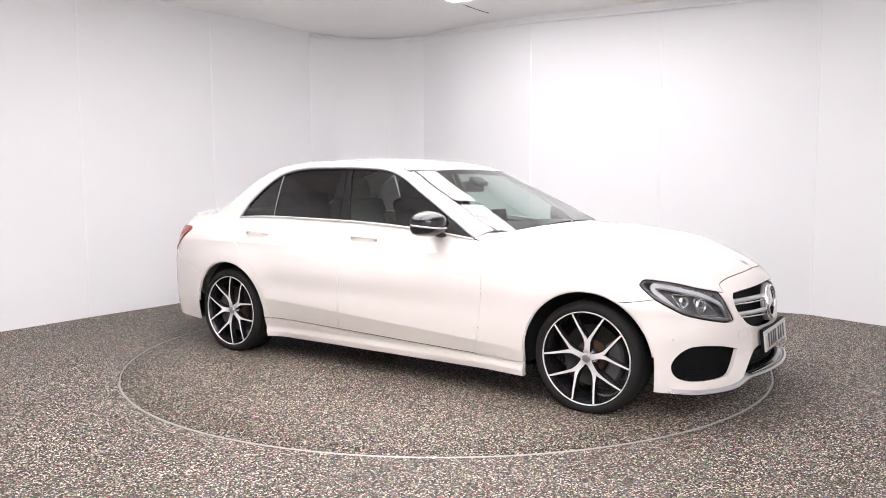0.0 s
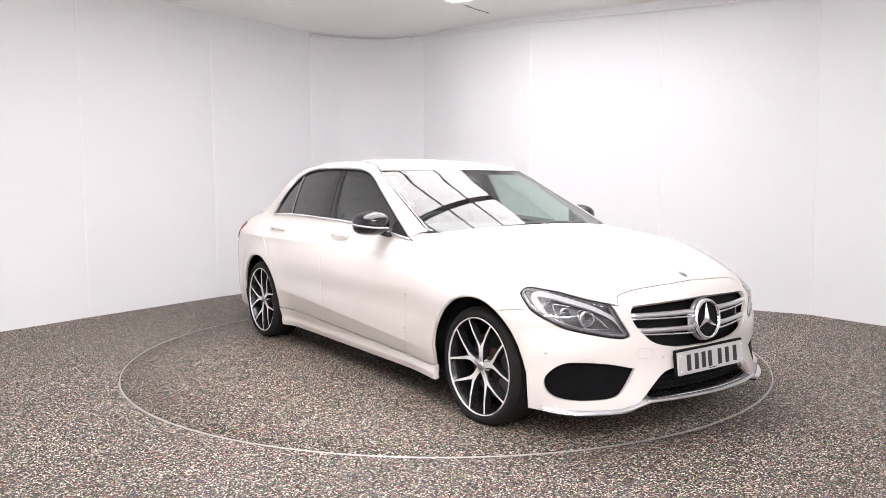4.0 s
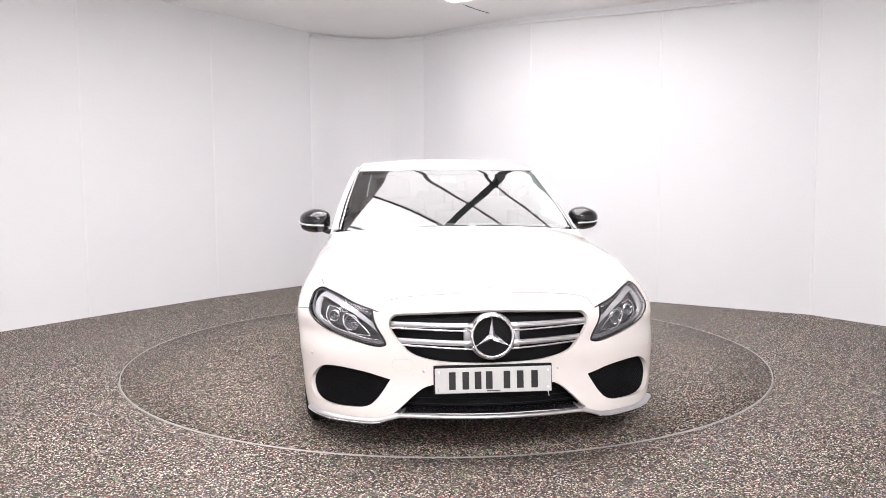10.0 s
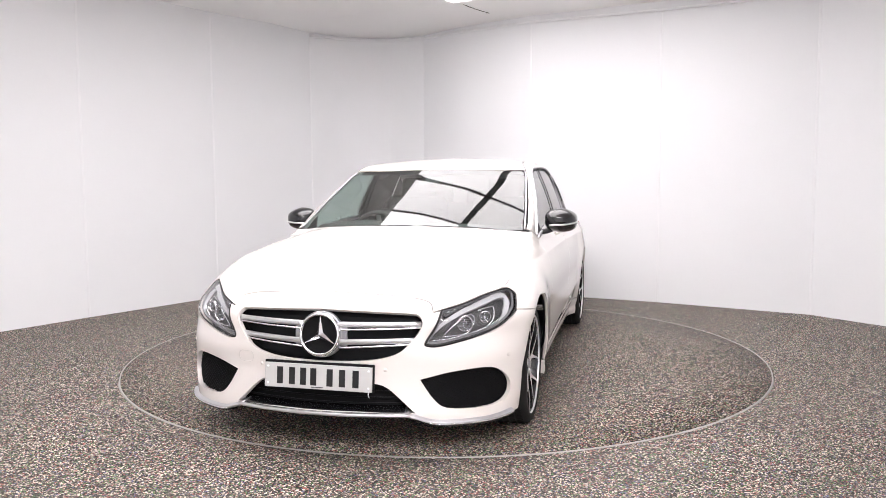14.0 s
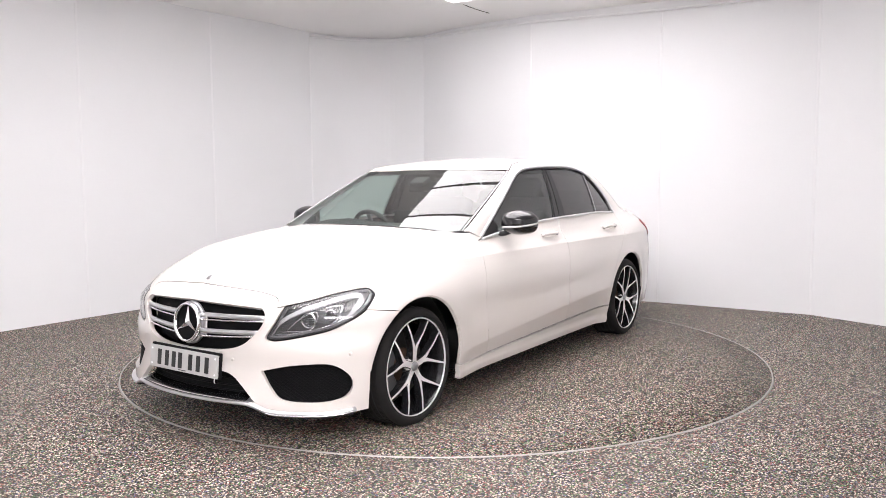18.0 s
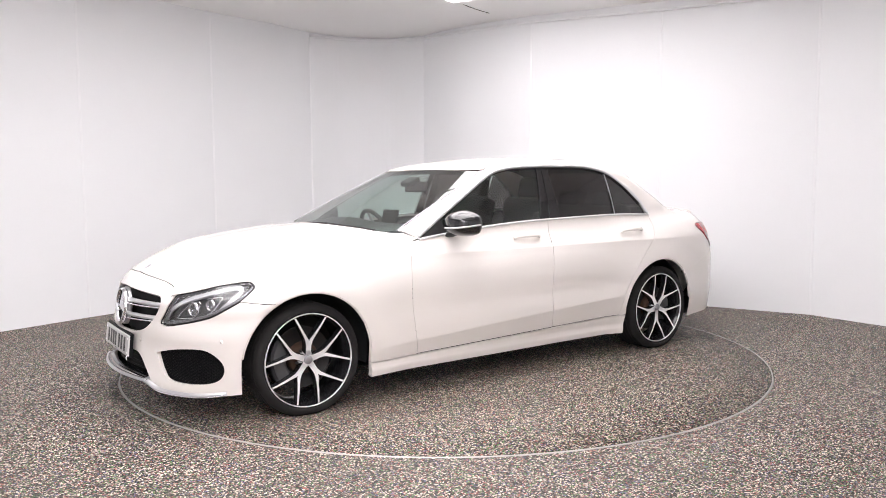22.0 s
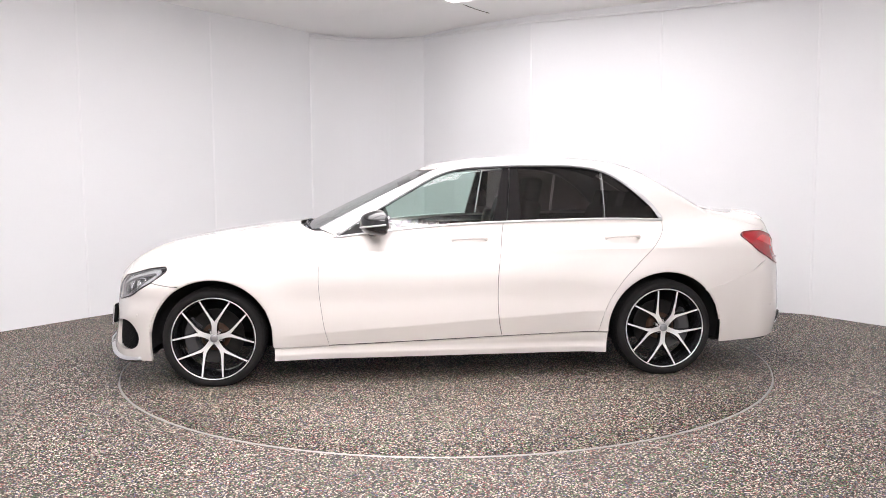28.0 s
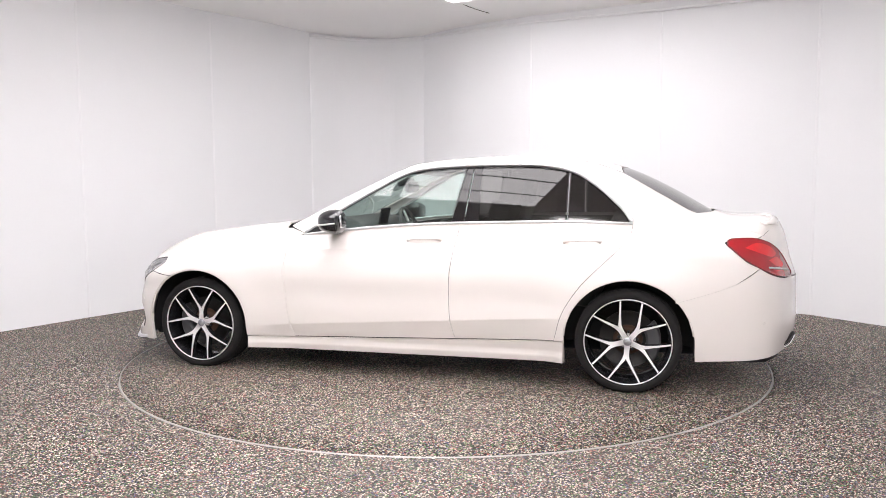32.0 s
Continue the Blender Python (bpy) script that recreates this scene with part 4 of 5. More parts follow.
def flank(s):
    """Wing, doors, side frame, sill and glass of one side."""
    def put(name, line, mat, parent, label="", shell=union, **kw):
        return part(name, panel("side", line, shell, s=s, **kw), mat, parent, label)
    top = to_dom("side", on_top(HOOD_SIDE))
    tip = to_dom("side", lay("front", [(0.985, 0.745)], union))
    lamp_back = to_dom("side", on_front([(0.950, 0.737), (1.003, 0.738), (1.032, 0.714), (1.010, 0.684), (0.970, 0.647)], 5))
    wing = np.concatenate([top, tip, lamp_back, to_dom("side", SEAM), np.array(spline(FRONT_ARCH[::-1], 2)), np.array([(0.90, 0.232)]), np.array(spline(FRONT_DOOR_EDGE[::-1], 5)), np.array([(0.655, 0.916), (0.75, 0.950)])])
    put("front_wing", loop([tuple(p) for p in wing], n=1), PAINT, car, step=0.035, gap=0.0006, creases=CREASES)
    fd = put("front_door", loop(FRONT_DOOR_EDGE, [(0.711, 0.238), (0.2, 0.252), (-0.38, 0.270)], MID_EDGE, [(-0.40, 0.992), (-0.138, 0.981), (0.20, 0.957), (0.45, 0.931), (0.700, 0.903)]), PAINT, car, creases=CREASES)
    rd = put("rear_door", loop(MID_EDGE[::-1], [(-0.38, 0.270), (-1.0, 0.290)], REAR_DOOR_EDGE, [(-1.455, 0.993), (-1.074, 1.004), (-0.40, 0.992)]), PAINT, car, creases=CREASES)
    # black seals along the door cuts; they also darken the gaps as depth shade would
    for name, par, line in (("door_seal", fd, FRONT_DOOR_EDGE), ("door_seal", rd, MID_EDGE), ("door_seal", rd, REAR_DOOR_EDGE), ("door_seal", fd, [(0.711, 0.234), (0.2, 0.247), (-0.38, 0.266)]), ("door_seal", rd, [(-0.38, 0.266), (-1.0, 0.288)])):
        q = on_side(line, 5) * (1, s, 1)
        part(name, tube(q - slope(union, q) * 0.010, 0.0035, 6), GAP, par)
    # side frame: pillars, roof rail and rear wing in one pressing
    ws3 = to_dom("side", lay("top", spline(PILLAR, 5), union))
    gut = to_dom("side", lay("top", spline(GUTTER, 5), union))
    rgs = to_dom("side", lay("top", spline(RG_SIDE, 5), union))
    lids = to_dom("side", lay("top", spline(LID_SIDE, 5), union))
    lampf = to_dom("side", lay("rear", spline([(0.762, 0.912), (0.889, 0.914), (0.932, 0.903), (0.950, 0.876), (0.88, 0.790), (0.80, 0.745)], 4), union))
    seamr = [(-2.03, 0.655), (-1.90, 0.605), (-1.70, 0.545)]
    frame_ = np.concatenate([ws3, gut[1:], rgs[1:], lids[1:], lampf, np.array(spline(seamr, 8)), np.array(spline(REAR_ARCH[::-1], 1))[1:], np.array(spline(REAR_DOOR_EDGE, 5)), np.array(spline(DLO_TOP[::-1], 5))])
    put("side_frame", loop([tuple(p) for p in frame_], n=1), PAINT, car, step=0.035, edge=0.016, gap=0.0010, lip=0.009, creases=CREASES[:1])
    # sill
    sill = put("side_skirt", loop([(1.044, 0.150), (0, 0.148), (-1.054, 0.150)], [(-1.054, 0.150), (-1.058, 0.286)], [(-1.058, 0.286), (-0.38, 0.262), (0.711, 0.230), (1.044, 0.230)], [(1.044, 0.230), (1.044, 0.150)]), PAINT, car, shell=lambda x, y, z: union(x, y, z) - 0.004 - 0.014 * (1 - bump(z, 0.180, 0.222)), step=0.018, lip=0.03)
    # glass
    ins = lambda x, y, z: cabin(x, y, z) + 0.006
    panes = (("front_window", WINDSCREEN, fd, loop([(0.625, 0.930), (0.45, 1.040), (0.22, 1.173), (0.02, 1.281), (-0.143, 1.326), (-0.418, 1.343)], [(-0.418, 1.343), (-0.335, 0.985)], [(-0.335, 0.985), (0.20, 0.962), (0.625, 0.920)])),
             ("rear_side_window", PRIVACY, rd, loop([(-0.515, 0.993), (-0.515, 1.344)], [(-0.515, 1.344), (-0.65, 1.346), (-0.884, 1.341), (-1.060, 1.307)], [(-1.060, 1.307), (-1.052, 1.002)], [(-1.052, 1.002), (-0.515, 0.993)])),
             ("quarter_window", PRIVACY, rd, loop([(-1.072, 1.002), (-1.080, 1.302)], [(-1.080, 1.302), (-1.240, 1.207), (-1.377, 1.084), (-1.437, 1.002)], [(-1.437, 1.002), (-1.072, 1.002)])))
    for name, mat, par, line in panes:
        p = put(name, line, mat, par, "", shell=ins, step=0.06, gap=0.0, lip=0)
        p.visible_shadow = False
    put("pillar_cover", loop([(-0.335, 0.985), (-0.418, 1.343)], [(-0.418, 1.343), (-0.460, 1.346)], [(-0.460, 1.346), (-0.420, 0.990)], [(-0.420, 0.990), (-0.335, 0.985)]), PILLAR_BLACK, fd, "black pillar cover", shell=cabin, out=-0.006, gap=0.002)
    put("pillar_cover", loop([(-0.424, 0.990), (-0.464, 1.346)], [(-0.464, 1.346), (-0.52, 1.346)], [(-0.52, 1.346), (-0.52, 0.992)], [(-0.52, 0.992), (-0.424, 0.990)]), PILLAR_BLACK, rd, "black pillar cover", shell=cabin, out=-0.006, gap=0.002)
    put("mirror_base", loop([(0.64, 0.922), (0.47, 1.024)], [(0.47, 1.024), (0.435, 0.940)], [(0.435, 0.940), (0.64, 0.914)]), BLACK_PLASTIC, fd, shell=cabin, out=-0.004, gap=0.003)
    ln = on_side([(-1.066, 1.003), (-1.070, 1.297)], 8, cabin) * (1, s, 1)
    part("window_divider", strip(ln, cabin, 0.006, 0.004), SATIN_DARK, rd, "thin satin divider")
    ln = on_side([(-0.335, 0.985), (-0.418, 1.343)], 8, cabin) * (1, s, 1)
    part("pillar_strip", strip(ln, cabin, 0.004, 0.003), GAP, fd, "thin black strip")
    tp = on_side([(x, z + 0.007) for x, z in DLO_TOP], 6, union) * (1, s, 1)
    part("window_trim", strip(tp, union, 0.022, 0.008), BRIGHT_TRIM, car, "thin chrome window surround")
    tp = on_side([(-1.253, 1.222), (-1.35, 1.132), (-1.413, 1.062), (-1.452, 1.005)], 6, union) * (1, s, 1)
    part("corner_trim", strip(tp, union, 0.024, 0.009), BRIGHT_TRIM, car, "broader chrome corner")
    part("window_seal", strip(on_side([(x, z - 0.009) for x, z in DLO_TOP[1:-1]], 6, cabin) * (1, s, 1), cabin, 0.005, 0.004), GAP, car)
    part("belt_trim", strip(on_side(BELT, 6) * (1, s, 1), union, 0.016, 0.009), BRIGHT_TRIM, car, "chrome belt line strip")
    gl = lay("top", spline(GUTTER, 5), union) * (1, s, 1)
    part("roof_gutter", strip(gl + np.array([0, 0, -0.004]), union, 0.011, 0.004), BLACK_GLOSS, car)
    wl = (lay("top", spline(WS_SIDE, 5), union) * 0.5 + lay("top", spline(PILLAR, 5), union) * 0.5) * (1, s, 1)
    part("windscreen_trim", strip(wl + np.array([0, 0, -0.003]), union, 0.012, 0.003), SATIN_DARK, car, "dark satin windscreen edge trim")
    # handles
    for d, x0 in ((fd, -0.175), (rd, -1.160)):
        c = on_side([(x0 + 0.11, 0.884), (x0, 0.882), (x0 - 0.11, 0.888)], 8) * (1, s, 1)
        n = slope(union, c)
        w = np.array([math.sin(math.pi * k / (len(c) - 1)) ** 0.35 for k in range(len(c))])[:, None]
        part("door_handle", tube(c + n * (0.004 + 0.026 * w), 0.0145, 8, 0.7, normals=n), PAINT, d, "white pull handle")
        # flat grey strip paints in the shade below the handle; no hollow is cut
        cup = c[len(c) // 4:3 * len(c) // 4 + 1] - np.array([0, 0, 0.020])
        part("grip_shade", strip(cup - n[len(c) // 4:3 * len(c) // 4 + 1] * 0.002, union, 0.018, 0.004), SHADE_SEAM, d, "grey strip as shade of the grip recess")
    # door mirror
    def shape(x, y, z):
        sq = lambda k, e: math.copysign(abs(k) ** e, k)
        x, y, z = sq(x, 0.85), sq(y, 0.62), sq(z, 0.66)
        if x < 0:
            x *= 0.52
        z *= 1 - 0.20 * max(0, y) * (z > 0) - 0.10 * abs(y)
        z += 0.10 * max(0, x) * (1 if z < 0 else -1) * abs(z)
        x -= 0.30 * max(y, 0) * (x > -0.2)
        return Vector((0.392 + x * 0.118, s * (0.905 + y * 0.102), 1.000 + z * 0.079))

    mirror = bmesh.new()
    bmesh.ops.create_uvsphere(mirror, u_segments=32, v_segments=20, radius=1.0)
    for v in mirror.verts:
        v.co = shape(*v.co)
    mr = part("door_mirror", mirror, BLACK_GLOSS, fd, "gloss black door mirror with clear indicator")
    ind = []
    for k in range(17):
        a = math.radians(-28 + 122 * k / 16)
        ind.append(shape(math.cos(a) * 0.97, math.sin(a) * 0.97, -0.26 + 0.24 * k / 16))
    part("indicator", tube(ind, 0.0065, 8, 0.9), BRIGHT_TRIM, mr, "bright indicator strip")
    part("mirror_glass", block(0.004, 0.112, 0.076, pose(0.340, s * 0.908, 1.004, 0, 0, 6 * s), 0.012, 2), CHROME, mr)
    part("mirror_arm", tube(spline([(0.43, s * 0.775, 0.925), (0.425, s * 0.82, 0.932), (0.40, s * 0.87, 0.955)], 5), 0.034, 10, 0.5), BLACK_PLASTIC, mr)
    # fuel flap side of the rear bumper, wheel-arch liners
    for wx, y0 in ((1.42, 0.50), (-1.42, 0.50)):
        rows = []
        for k in range(33):
            a = math.radians(-12 + 204 * k / 32)
            rows.append([Vector((wx + 0.400 * math.cos(a), s * y, 0.298 + 0.392 * math.sin(a))) for y in (y0, 0.70, 0.80)])
        bm = grid(bmesh.new(), rows)
        c0 = [bm.verts.new((wx, s * y0, 0.298))]
        bm.verts.ensure_lookup_table()
        for k in range(32):
            bm.faces.new((c0[0], bm.verts[k * 3], bm.verts[(k + 1) * 3]))
        part("arch_liner", bm, GAP, car)
    # arch lip
    for line, w in (([(1.049, 0.24)] + arc(1.42, 0.298, 0.373, 172, 8, 30), 0.02), ([(-1.434 + 0.378 * math.cos(math.radians(a)), 0.298 + 0.377 * math.sin(math.radians(a))) for a in range(4, 178, 6)], 0.02)):
        q = lay("side", line, union) * (1, s, 1)
        part("arch_lip", tube(q - slope(union, q) * 0.012, 0.007, 6), PAINT, car)


mirrored(flank)

# rear bumper
ab = to_dom("rear", lay("side", BACK_ARCH[::-1], union))
sm = to_dom("rear", lay("side", spline([(-1.70, 0.545), (-1.90, 0.605), (-2.03, 0.655)], 8), union))
half = [(0, 0.655), (0.44, 0.668), *spline([(0.475, 0.682), (0.53, 0.674), (0.63, 0.680), (0.729, 0.704), (0.80, 0.742)], 4), *sm[::-1], *ab[::-1], *spline([(float(ab[0][0]), 0.20), (0.80, 0.212), (0.62, 0.232), (0.45, 0.25), (0.2, 0.26), (0, 0.26)], 5)[1:]]
rear_bumper = part("rear_bumper", panel("rear", both(half), step=0.045, gap=0.0), PAINT, car)
part("rear_diffuser", panel("rear", both([(0, 0.285), (0.40, 0.285), (0.46, 0.27), (0.44, 0.24), (0, 0.23)]), step=0.06, out=-0.05, lip=0.05), BLACK_PLASTIC, rear_bumper, "black rear diffuser")
for s in (1, -1):
    part("exhaust_surround", tube(spline([(-2.400, s * 0.50, 0.335), (-2.360, s * 0.545, 0.288), (-2.300, s * 0.585, 0.256)], 5), 0.015, 8, 0.7), BLACK_GLOSS, rear_bumper, "black exhaust surround")
    part("exhaust_trim", tube(spline([(-2.408, s * 0.49, 0.315), (-2.368, s * 0.535, 0.264), (-2.308, s * 0.575, 0.240)], 5), 0.007, 8), CHROME, rear_bumper, "chrome exhaust trim")
    q = lay("rear", [(s * 0.78, 0.43)], union)
    at = Matrix.Translation(Vector(q[0])) @ Vector(slope(union, q)[0]).to_track_quat("Z", "Y").to_matrix().to_4x4()
    part("parking_sensor", turned([(0.0001, 0.0022), (0.008, 0.0018), (0.0095, -0.001)], 16, at), PAINT, rear_bumper)

# dark tub under the skin
bm = bmesh.new()
rows = []
for i in range(61):
    x = -2.38 + 4.50 * i / 60
    col = []
    for j in range(25):
        a = math.radians(-90 + 180 * j / 24)
        col.append((x, a))
    o = np.array([[x, 1.4 * math.cos(a), 0.55 + 1.4 * math.sin(a)] for x, a in col])
    d = np.array([[0, -math.cos(a), -math.sin(a)] for x, a in col])
    q = march(lambda x, y, z: np.maximum(smax(body(x, y, z) + 0.030 + 0.07 * bump(x, 1.2, 1.6), 0.17 - z, 0.03), -10), o, d, 1.4, 120)
    rows.append([Vector(p) for p in q])
for s in (1, -1):
    vs = [[bm.verts.new((p.x, s * p.y, p.z)) for p in r] for r in rows]
    for i in range(60):
        for j in range(24):
            f = (vs[i][j], vs[i + 1][j], vs[i + 1][j + 1], vs[i][j + 1])
            c = sum((v.co for v in f), Vector()) / 4
            if any(math.hypot(c.x - wx, c.z - 0.298) < 0.43 and abs(c.y) > 0.48 for wx in (1.42, -1.42)):
                continue
            if -1.62 < c.x < 0.70 and c.z > 0.80 and abs(c.y) < 0.76:
                continue
            bm.faces.new(f)
bmesh.ops.delete(bm, geom=[v for v in bm.verts if not v.link_faces], context="VERTS")
part("underbody", bm, GAP, car)

# ---- wheels ----


def wheel(x, y, z, s, turn, name_label):
    """y: outer edge of the rim; z: height of the hub; s: side of the car."""
    out = Matrix.Translation((x, s * y, z)) @ pose(0, 0, 0, -90 * s, 0, 0) @ pose(0, 0, 0, 0, 0, turn)
    W = 0.225
    tp = [(0.243, -W + 0.02), (0.262, -W + 0.006), (0.285, -W + 0.002), (0.303, -W + 0.016), (0.3095, -W + 0.04), (0.310, -W / 2), (0.3095, -0.040), (0.303, -0.016), (0.287, -0.002), (0.268, 0.003), (0.259, -0.006), (0.250, -0.03)]
    rim = part("wheel", turned([(0.250, -0.012), (0.242, -0.03), (0.234, -0.05), (0.230, -0.14), (0.240, -0.215)], 56, out), ALLOY_DARK, car, name_label)
    part("tyre", turned(tp, 72, out), RUBBER, rim, "black low-profile tyre")
    part("rim_lip", turned([(0.2495, -0.028), (0.2500, -0.008), (0.2510, -0.004), (0.2540, -0.003), (0.2560, -0.010), (0.255, -0.03)], 72, out), ALLOY_CUT, rim, "machined silver rim edge")
    grooves = []
    for gz in (-0.065, -0.10, -0.135, -0.17):
        grooves.append(turned([(0.3104, gz - 0.004), (0.3106, gz), (0.3104, gz + 0.004)], 60, out))
    part("tread_groove", join(*grooves), GAP, rim)
    tread = bmesh.new()
    for k in range(60):
        for row, (z0, z1) in enumerate(((-0.030, -0.060), (-0.070, -0.096), (-0.104, -0.131), (-0.139, -0.166), (-0.174, -0.204))):
            a0 = math.tau * (k + 0.35 * (row % 2)) / 60
            a1, skew = a0 + math.tau / 60 * 0.72, 0.02 * (row - 2)
            low = [Vector((0.3085 * math.cos(a), 0.3085 * math.sin(a), z)) for a, z in ((a0, z0), (a1, z0), (a1 + skew, z1), (a0 + skew, z1))]
            top = [Vector((p.x * 1.009, p.y * 1.009, p.z)) for p in low]
            vs = [tread.verts.new(out @ p) for p in low + top]
            for f in ((4, 5, 6, 7), (0, 1, 5, 4), (1, 2, 6, 5), (2, 3, 7, 6), (3, 0, 4, 7)):
                tread.faces.new([vs[i] for i in f])
    part("tread", tread, RUBBER, rim, "blocks of tyre tread", smooth=False)
    for k in range(5):
        for e in (1, -1):
            base = math.radians(90 + 72 * k)
            bm = bmesh.new()
            # a spoke runs from the hub, bends at the fork and widens a little to the rim
            prof = [(0.026, 0.0, 0.021, -0.026), (0.050, 0.002, 0.0165, -0.026), (0.080, 0.0045, 0.0135, -0.025), (0.108, 0.0125, 0.0118, -0.022), (0.135, 0.0280, 0.0088, -0.018), (0.185, 0.0560, 0.0070, -0.011), (0.247, 0.0900, 0.0060, -0.010)]
            secs = []
            for r, off, w, h in prof:
                rr = math.sqrt(max(r * r - off * off, 1e-6))
                cx, cy = rr, e * off
                secs.append((cx, cy, w, h))
            rows_ = []
            for i, (cx, cy, w, h) in enumerate(secs):
                a, b = secs[max(i - 1, 0)], secs[min(i + 1, len(secs) - 1)]
                t = Vector((b[0] - a[0], b[1] - a[1])).normalized()
                nn_ = Vector((-t.y, t.x))
                deep_ = h - 0.040
                row = []
                for du, hz in ((-w * 1.15, deep_), (-w, h - 0.004), (-w * 0.82, h), (w * 0.82, h), (w, h - 0.004), (w * 1.15, deep_)):
                    px, py = cx + nn_.x * du, cy + nn_.y * du
                    row.append(Vector((px * math.cos(base) - py * math.sin(base), px * math.sin(base) + py * math.cos(base), hz)))
                rows_.append(row)
            grid(bm, rows_, close_v=True)
            bmesh.ops.transform(bm, matrix=out, verts=bm.verts)
            bm.faces.ensure_lookup_table()
            for i, f in enumerate(bm.faces):
                f.material_index = 1 if i % 6 == 2 else 0
            link("spoke", bm, None, rim, smooth=False, mats=[ALLOY_DARK, ALLOY_CUT])
    part("hub", turned([(0.0001, -0.028), (0.028, -0.028), (0.034, -0.0285), (0.040, -0.034), (0.048, -0.06)], 40, out), ALLOY_CUT, rim)
    part("centre_cap", turned([(0.0001, -0.016), (0.017, -0.017), (0.023, -0.020), (0.0255, -0.030)], 32, out), SATIN_DARK, rim, "grey centre cap")
    for k in range(5):
        a = math.radians(126 + 72 * k)
        at = out @ Matrix.Translation((0.056 * math.cos(a), 0.056 * math.sin(a), -0.045))
        part("wheel_bolt", turned([(0.0001, 0.002), (0.006, 0.002), (0.008, -0.002), (0.009, -0.014)], 6, at), BLACK_PLASTIC, rim)
    part("brake_disc", turned([(0.085, -0.112), (0.168, -0.112), (0.170, -0.109), (0.170, -0.128), (0.168, -0.132), (0.085, -0.132)], 48, out), STEEL, rim, "bare steel brake disc")
    part("brake_bell", turned([(0.0001, -0.075), (0.070, -0.075), (0.086, -0.082), (0.088, -0.125)], 40, out), RUST, rim, "rust-brown brake hub")
    rows_ = []
    inv = out @ pose(0, 0, 0, 0, 0, -turn)
    lead = -s if x > 0 else s
    for k in range(9):
        a = math.radians(-38 + 76 * k / 8) + (0 if lead * s < 0 else math.pi)
        rows_.append([inv @ Vector((r * math.cos(a), r * math.sin(a), h)) for r, h in ((0.105, -0.085), (0.12, -0.070), (0.180, -0.070), (0.192, -0.085), (0.192, -0.14), (0.105, -0.14))])
    part("brake_caliper", grid(bmesh.new(), rows_, close_v=True, caps=True), CALIPER, rim, "grey brake caliper", smooth=False)
    return rim


LABEL = "two-tone alloy wheel with five forked spokes"
wheel(1.414, 0.876, 0.297, 1, 33, LABEL)
wheel(-1.434, 0.895, 0.303, 1, -4.5, LABEL)
wheel(1.414, 0.876, 0.297, -1, -3, LABEL)
wheel(-1.434, 0.895, 0.303, -1, 19, LABEL)

# ---- cabin fittings ----


def pad(sx, sy, sz, m, soft=0.05):
    return block(sx, sy, sz, m, soft, 4)


def seat(y, x=-0.32):
    st = part("front_seat", pad(0.52, 0.50, 0.16, pose(x + 0.10, y, 0.52, 0, -6, 0)), SEATING, car, "black leather front seat")
    part("backrest", pad(0.14, 0.50, 0.62, pose(x - 0.22, y, 0.83, 0, -18, 0), 0.055), SEATING, st)
    part("bolster", pad(0.17, 0.08, 0.46, pose(x - 0.17, y + 0.22, 0.80, 0, -18, 0), 0.035), SEATING, st)
    part("bolster", pad(0.17, 0.08, 0.46, pose(x - 0.17, y - 0.22, 0.80, 0, -18, 0), 0.035), SEATING, st)
    part("headrest", pad(0.11, 0.27, 0.19, pose(x - 0.335, y, 1.185, 0, -12, 0), 0.045), SEATING, st)
    for e in (-0.06, 0.06):
        part("headrest_post", tube([(x - 0.31, y + e, 1.06), (x - 0.33, y + e, 1.16)], 0.006, 8), CHROME, st)


seat(0.36)
seat(-0.36)
bench = part("rear_bench", pad(0.50, 1.20, 0.16, pose(-0.98, 0, 0.55, 0, -5, 0)), SEATING, car, "black leather rear bench")
part("backrest", pad(0.14, 1.20, 0.56, pose(-1.30, 0, 0.80, 0, -24, 0), 0.05), SEATING, bench)
for y in (-0.38, 0, 0.38):
    part("headrest", pad(0.10, 0.25, 0.15, pose(-1.40, y, 1.10, 0, -14, 0), 0.04), SEATING, bench)
part("parcel_shelf", block(0.42, 1.15, 0.03, pose(-1.62, 0, 1.02), 0.008, 2), TRIMMING, car)
dash_rows = []
for x, z0, z1 in ((0.84, 0.93, 0.955), (0.70, 0.80, 0.972), (0.55, 0.62, 0.985), (0.42, 0.55, 0.972), (0.36, 0.58, 0.925), (0.35, 0.60, 0.80)):
    w = 0.70 - 0.30 * max(0, x - 0.55)
    dash_rows.append([Vector((x, -w, z0)), Vector((x, -w, z1 - 0.02)), Vector((x, -0.55 * w / 0.7, z1 + 0.006)), Vector((x, -0.36, z1 + 0.018)), Vector((x, -0.15, z1)), Vector((x, 0.3, z1 - 0.004)), Vector((x, w, z1 - 0.02)), Vector((x, w, z0))])
dash = part("dashboard", grid(bmesh.new(), dash_rows, close_v=True, caps=True), BLACK_PLASTIC, car, "black soft dashboard")
part("screen", block(0.012, 0.20, 0.12, pose(0.37, 0, 1.0, 0, -12, 0), 0.006, 2), DISPLAY, dash, "freestanding dark display")
part("console", pad(0.75, 0.24, 0.30, pose(0.05, 0, 0.60), 0.04), BLACK_PLASTIC, car)
SW = Matrix.Translation((0.27, -0.36, 0.880)) @ pose(0, 0, 0, 0, -66, 0)
ringp = [SW @ Vector((0.178 * math.cos(a * math.tau / 40), 0.178 * math.sin(a * math.tau / 40), 0)) for a in range(40)]
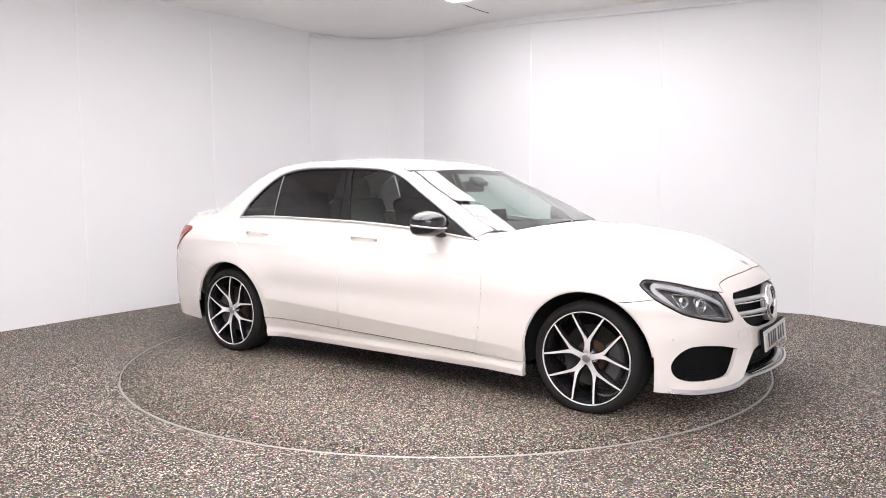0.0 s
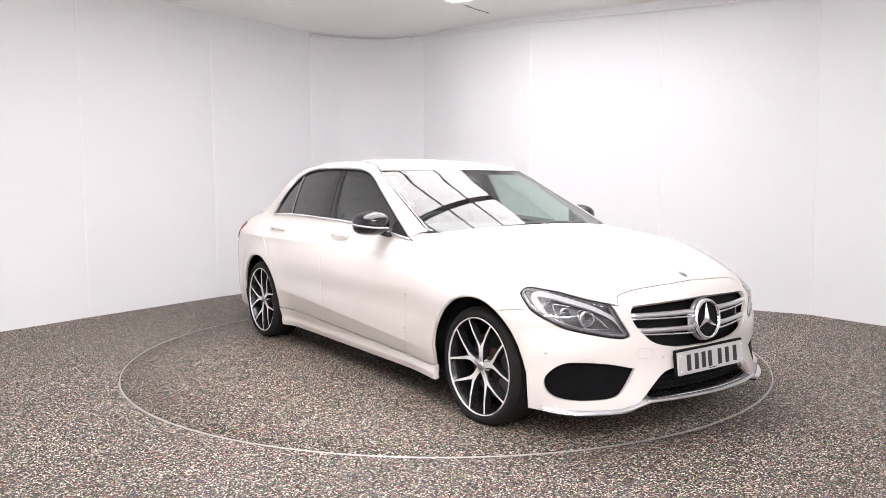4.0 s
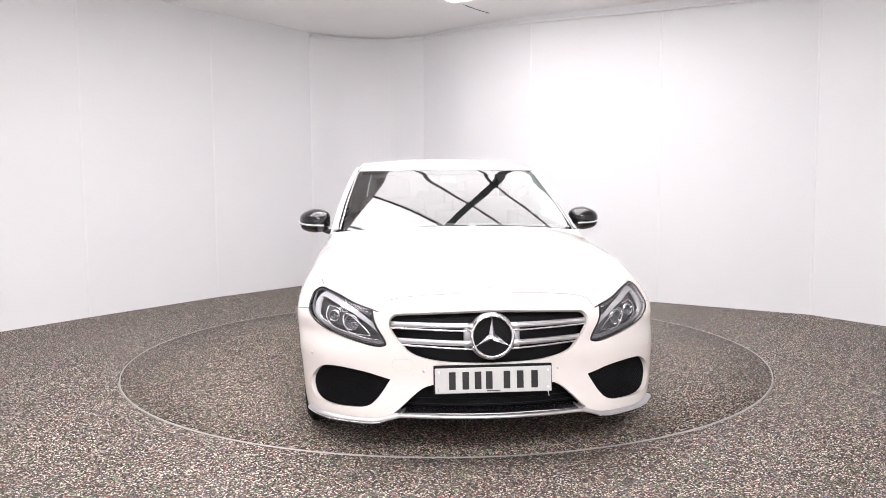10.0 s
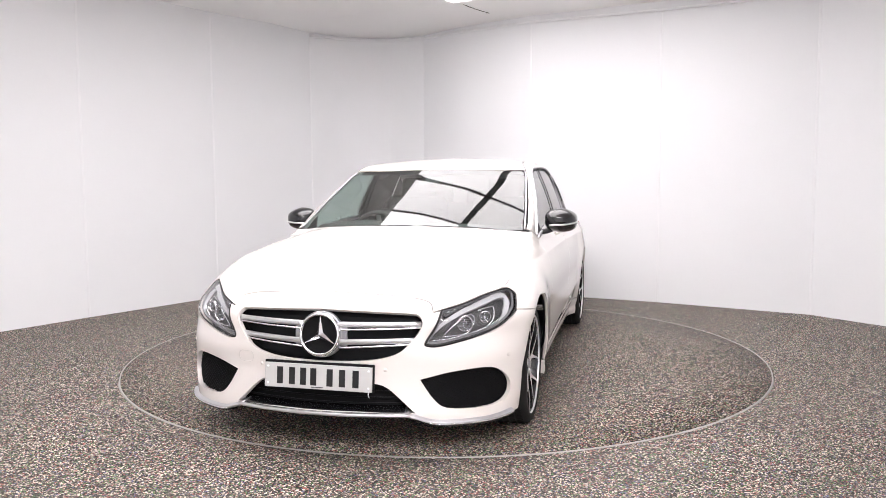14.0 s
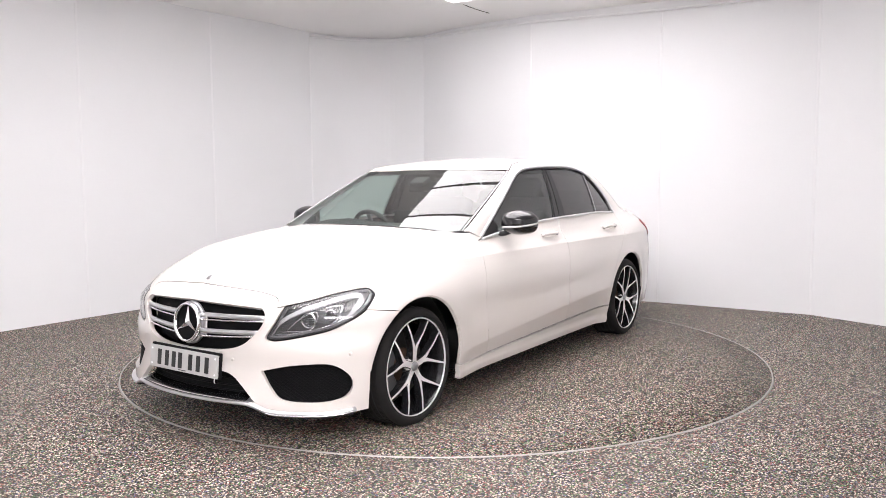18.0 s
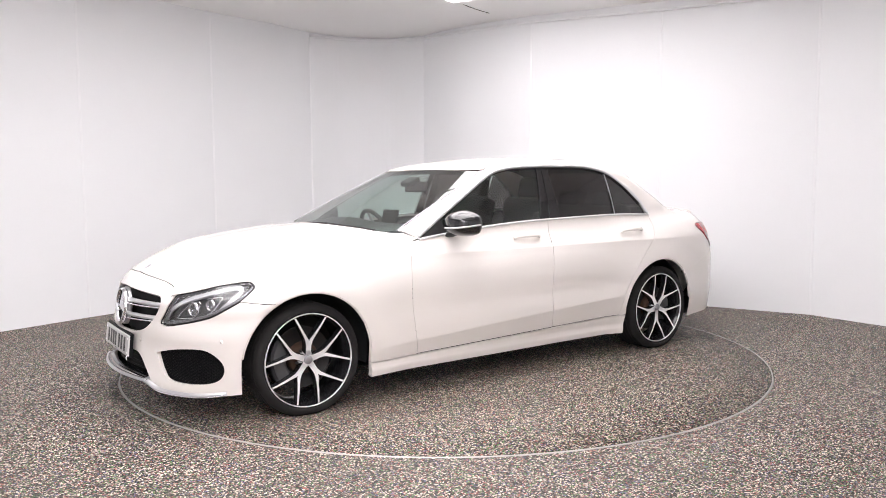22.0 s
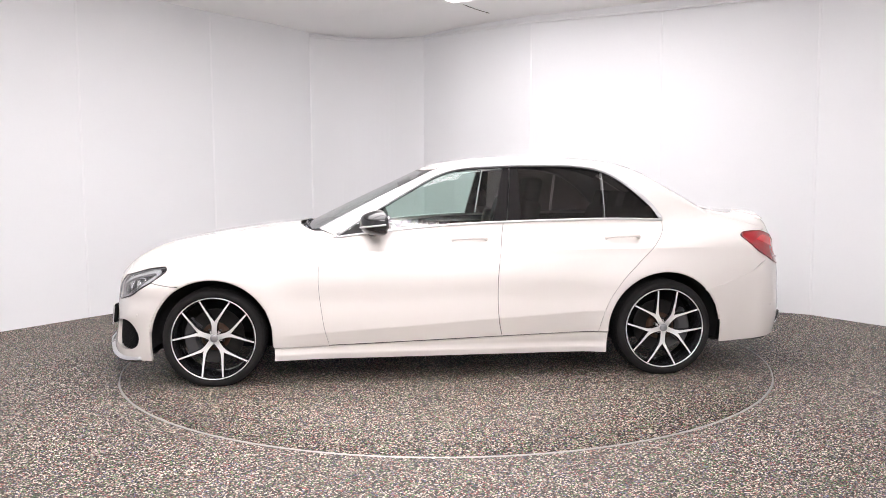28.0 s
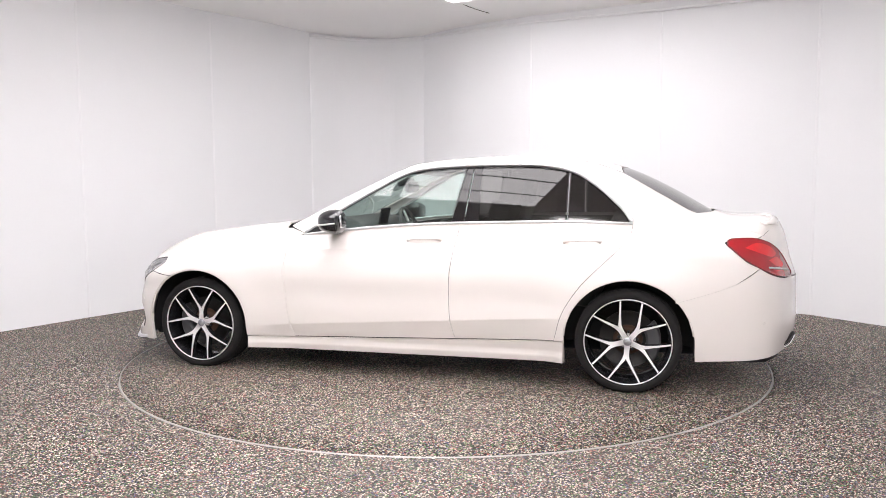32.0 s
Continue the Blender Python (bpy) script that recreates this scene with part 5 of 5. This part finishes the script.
steer = part("steering_wheel", tube(ringp, 0.016, 8, 1.0, True, [SW.to_3x3() @ Vector((0, 0, 1))] * 40), SEATING, car, "black leather steering wheel")
part("airbag_cover", turned([(0.0001, 0.03), (0.05, 0.025), (0.072, 0.0), (0.06, -0.03)], 24, SW), BLACK_PLASTIC, steer)
for a in (0, 180, 270):
    r = SW @ pose(0, 0, 0, 0, 0, a + 90)
    part("wheel_spoke", block(0.12, 0.034, 0.012, r @ Matrix.Translation((0.115, 0, 0)), 0.004, 2), SATIN, steer)
part("steering_column", tube([SW @ Vector((0, 0, -0.02)), SW @ Vector((0, 0, -0.25))], 0.045, 12), BLACK_PLASTIC, car)
rvm = part("rear_view_mirror", pad(0.035, 0.25, 0.075, pose(0.15, 0, 1.215, 0, -10, 0), 0.015), BLACK_PLASTIC, car, "black interior mirror")
part("mirror_stalk", tube([(0.165, 0, 1.235), (0.195, 0, 1.262)], 0.018, 8), BLACK_PLASTIC, rvm)
part("sensor_box", pad(0.10, 0.12, 0.035, pose(0.20, 0, 1.252, 0, 25, 0), 0.012), BLACK_PLASTIC, rvm)
for s in (1, -1):
    part("wiper", tube(lay("top", spline([(0.89, 0.10), (0.875, 0.35), (0.835, 0.58)] if s > 0 else [(0.895, -0.60 + 0.3), (0.89, -0.05), (0.885, 0.05)], 6), union) + np.array([0, 0, -0.010]), 0.007, 6), BLACK_PLASTIC, car, "black windscreen wiper")
    part("door_card", panel("side", loop([(0.62, 0.90), (0.0, 0.955), (-0.33, 0.975), (-1.40, 0.985)], [(-1.40, 0.985), (-1.2, 0.6), (-0.9, 0.35)], [(-0.9, 0.35), (0.66, 0.35)], [(0.66, 0.35), (0.62, 0.90)]), lambda x, y, z: union(x, y, z) + 0.06, s=s, step=0.09, gap=0, lip=0), BLACK_PLASTIC, car)


def motions():
    rows = [0, 0.25] + list(range(1, 32)) + [31.75, 32]
    walk(car, [(t, car_pose(t)) for t in rows])
    walk(turntable, [(t, pose(0, 0, 0, 0, 0, TURN + SPIN * t)) for t in rows])


motions()
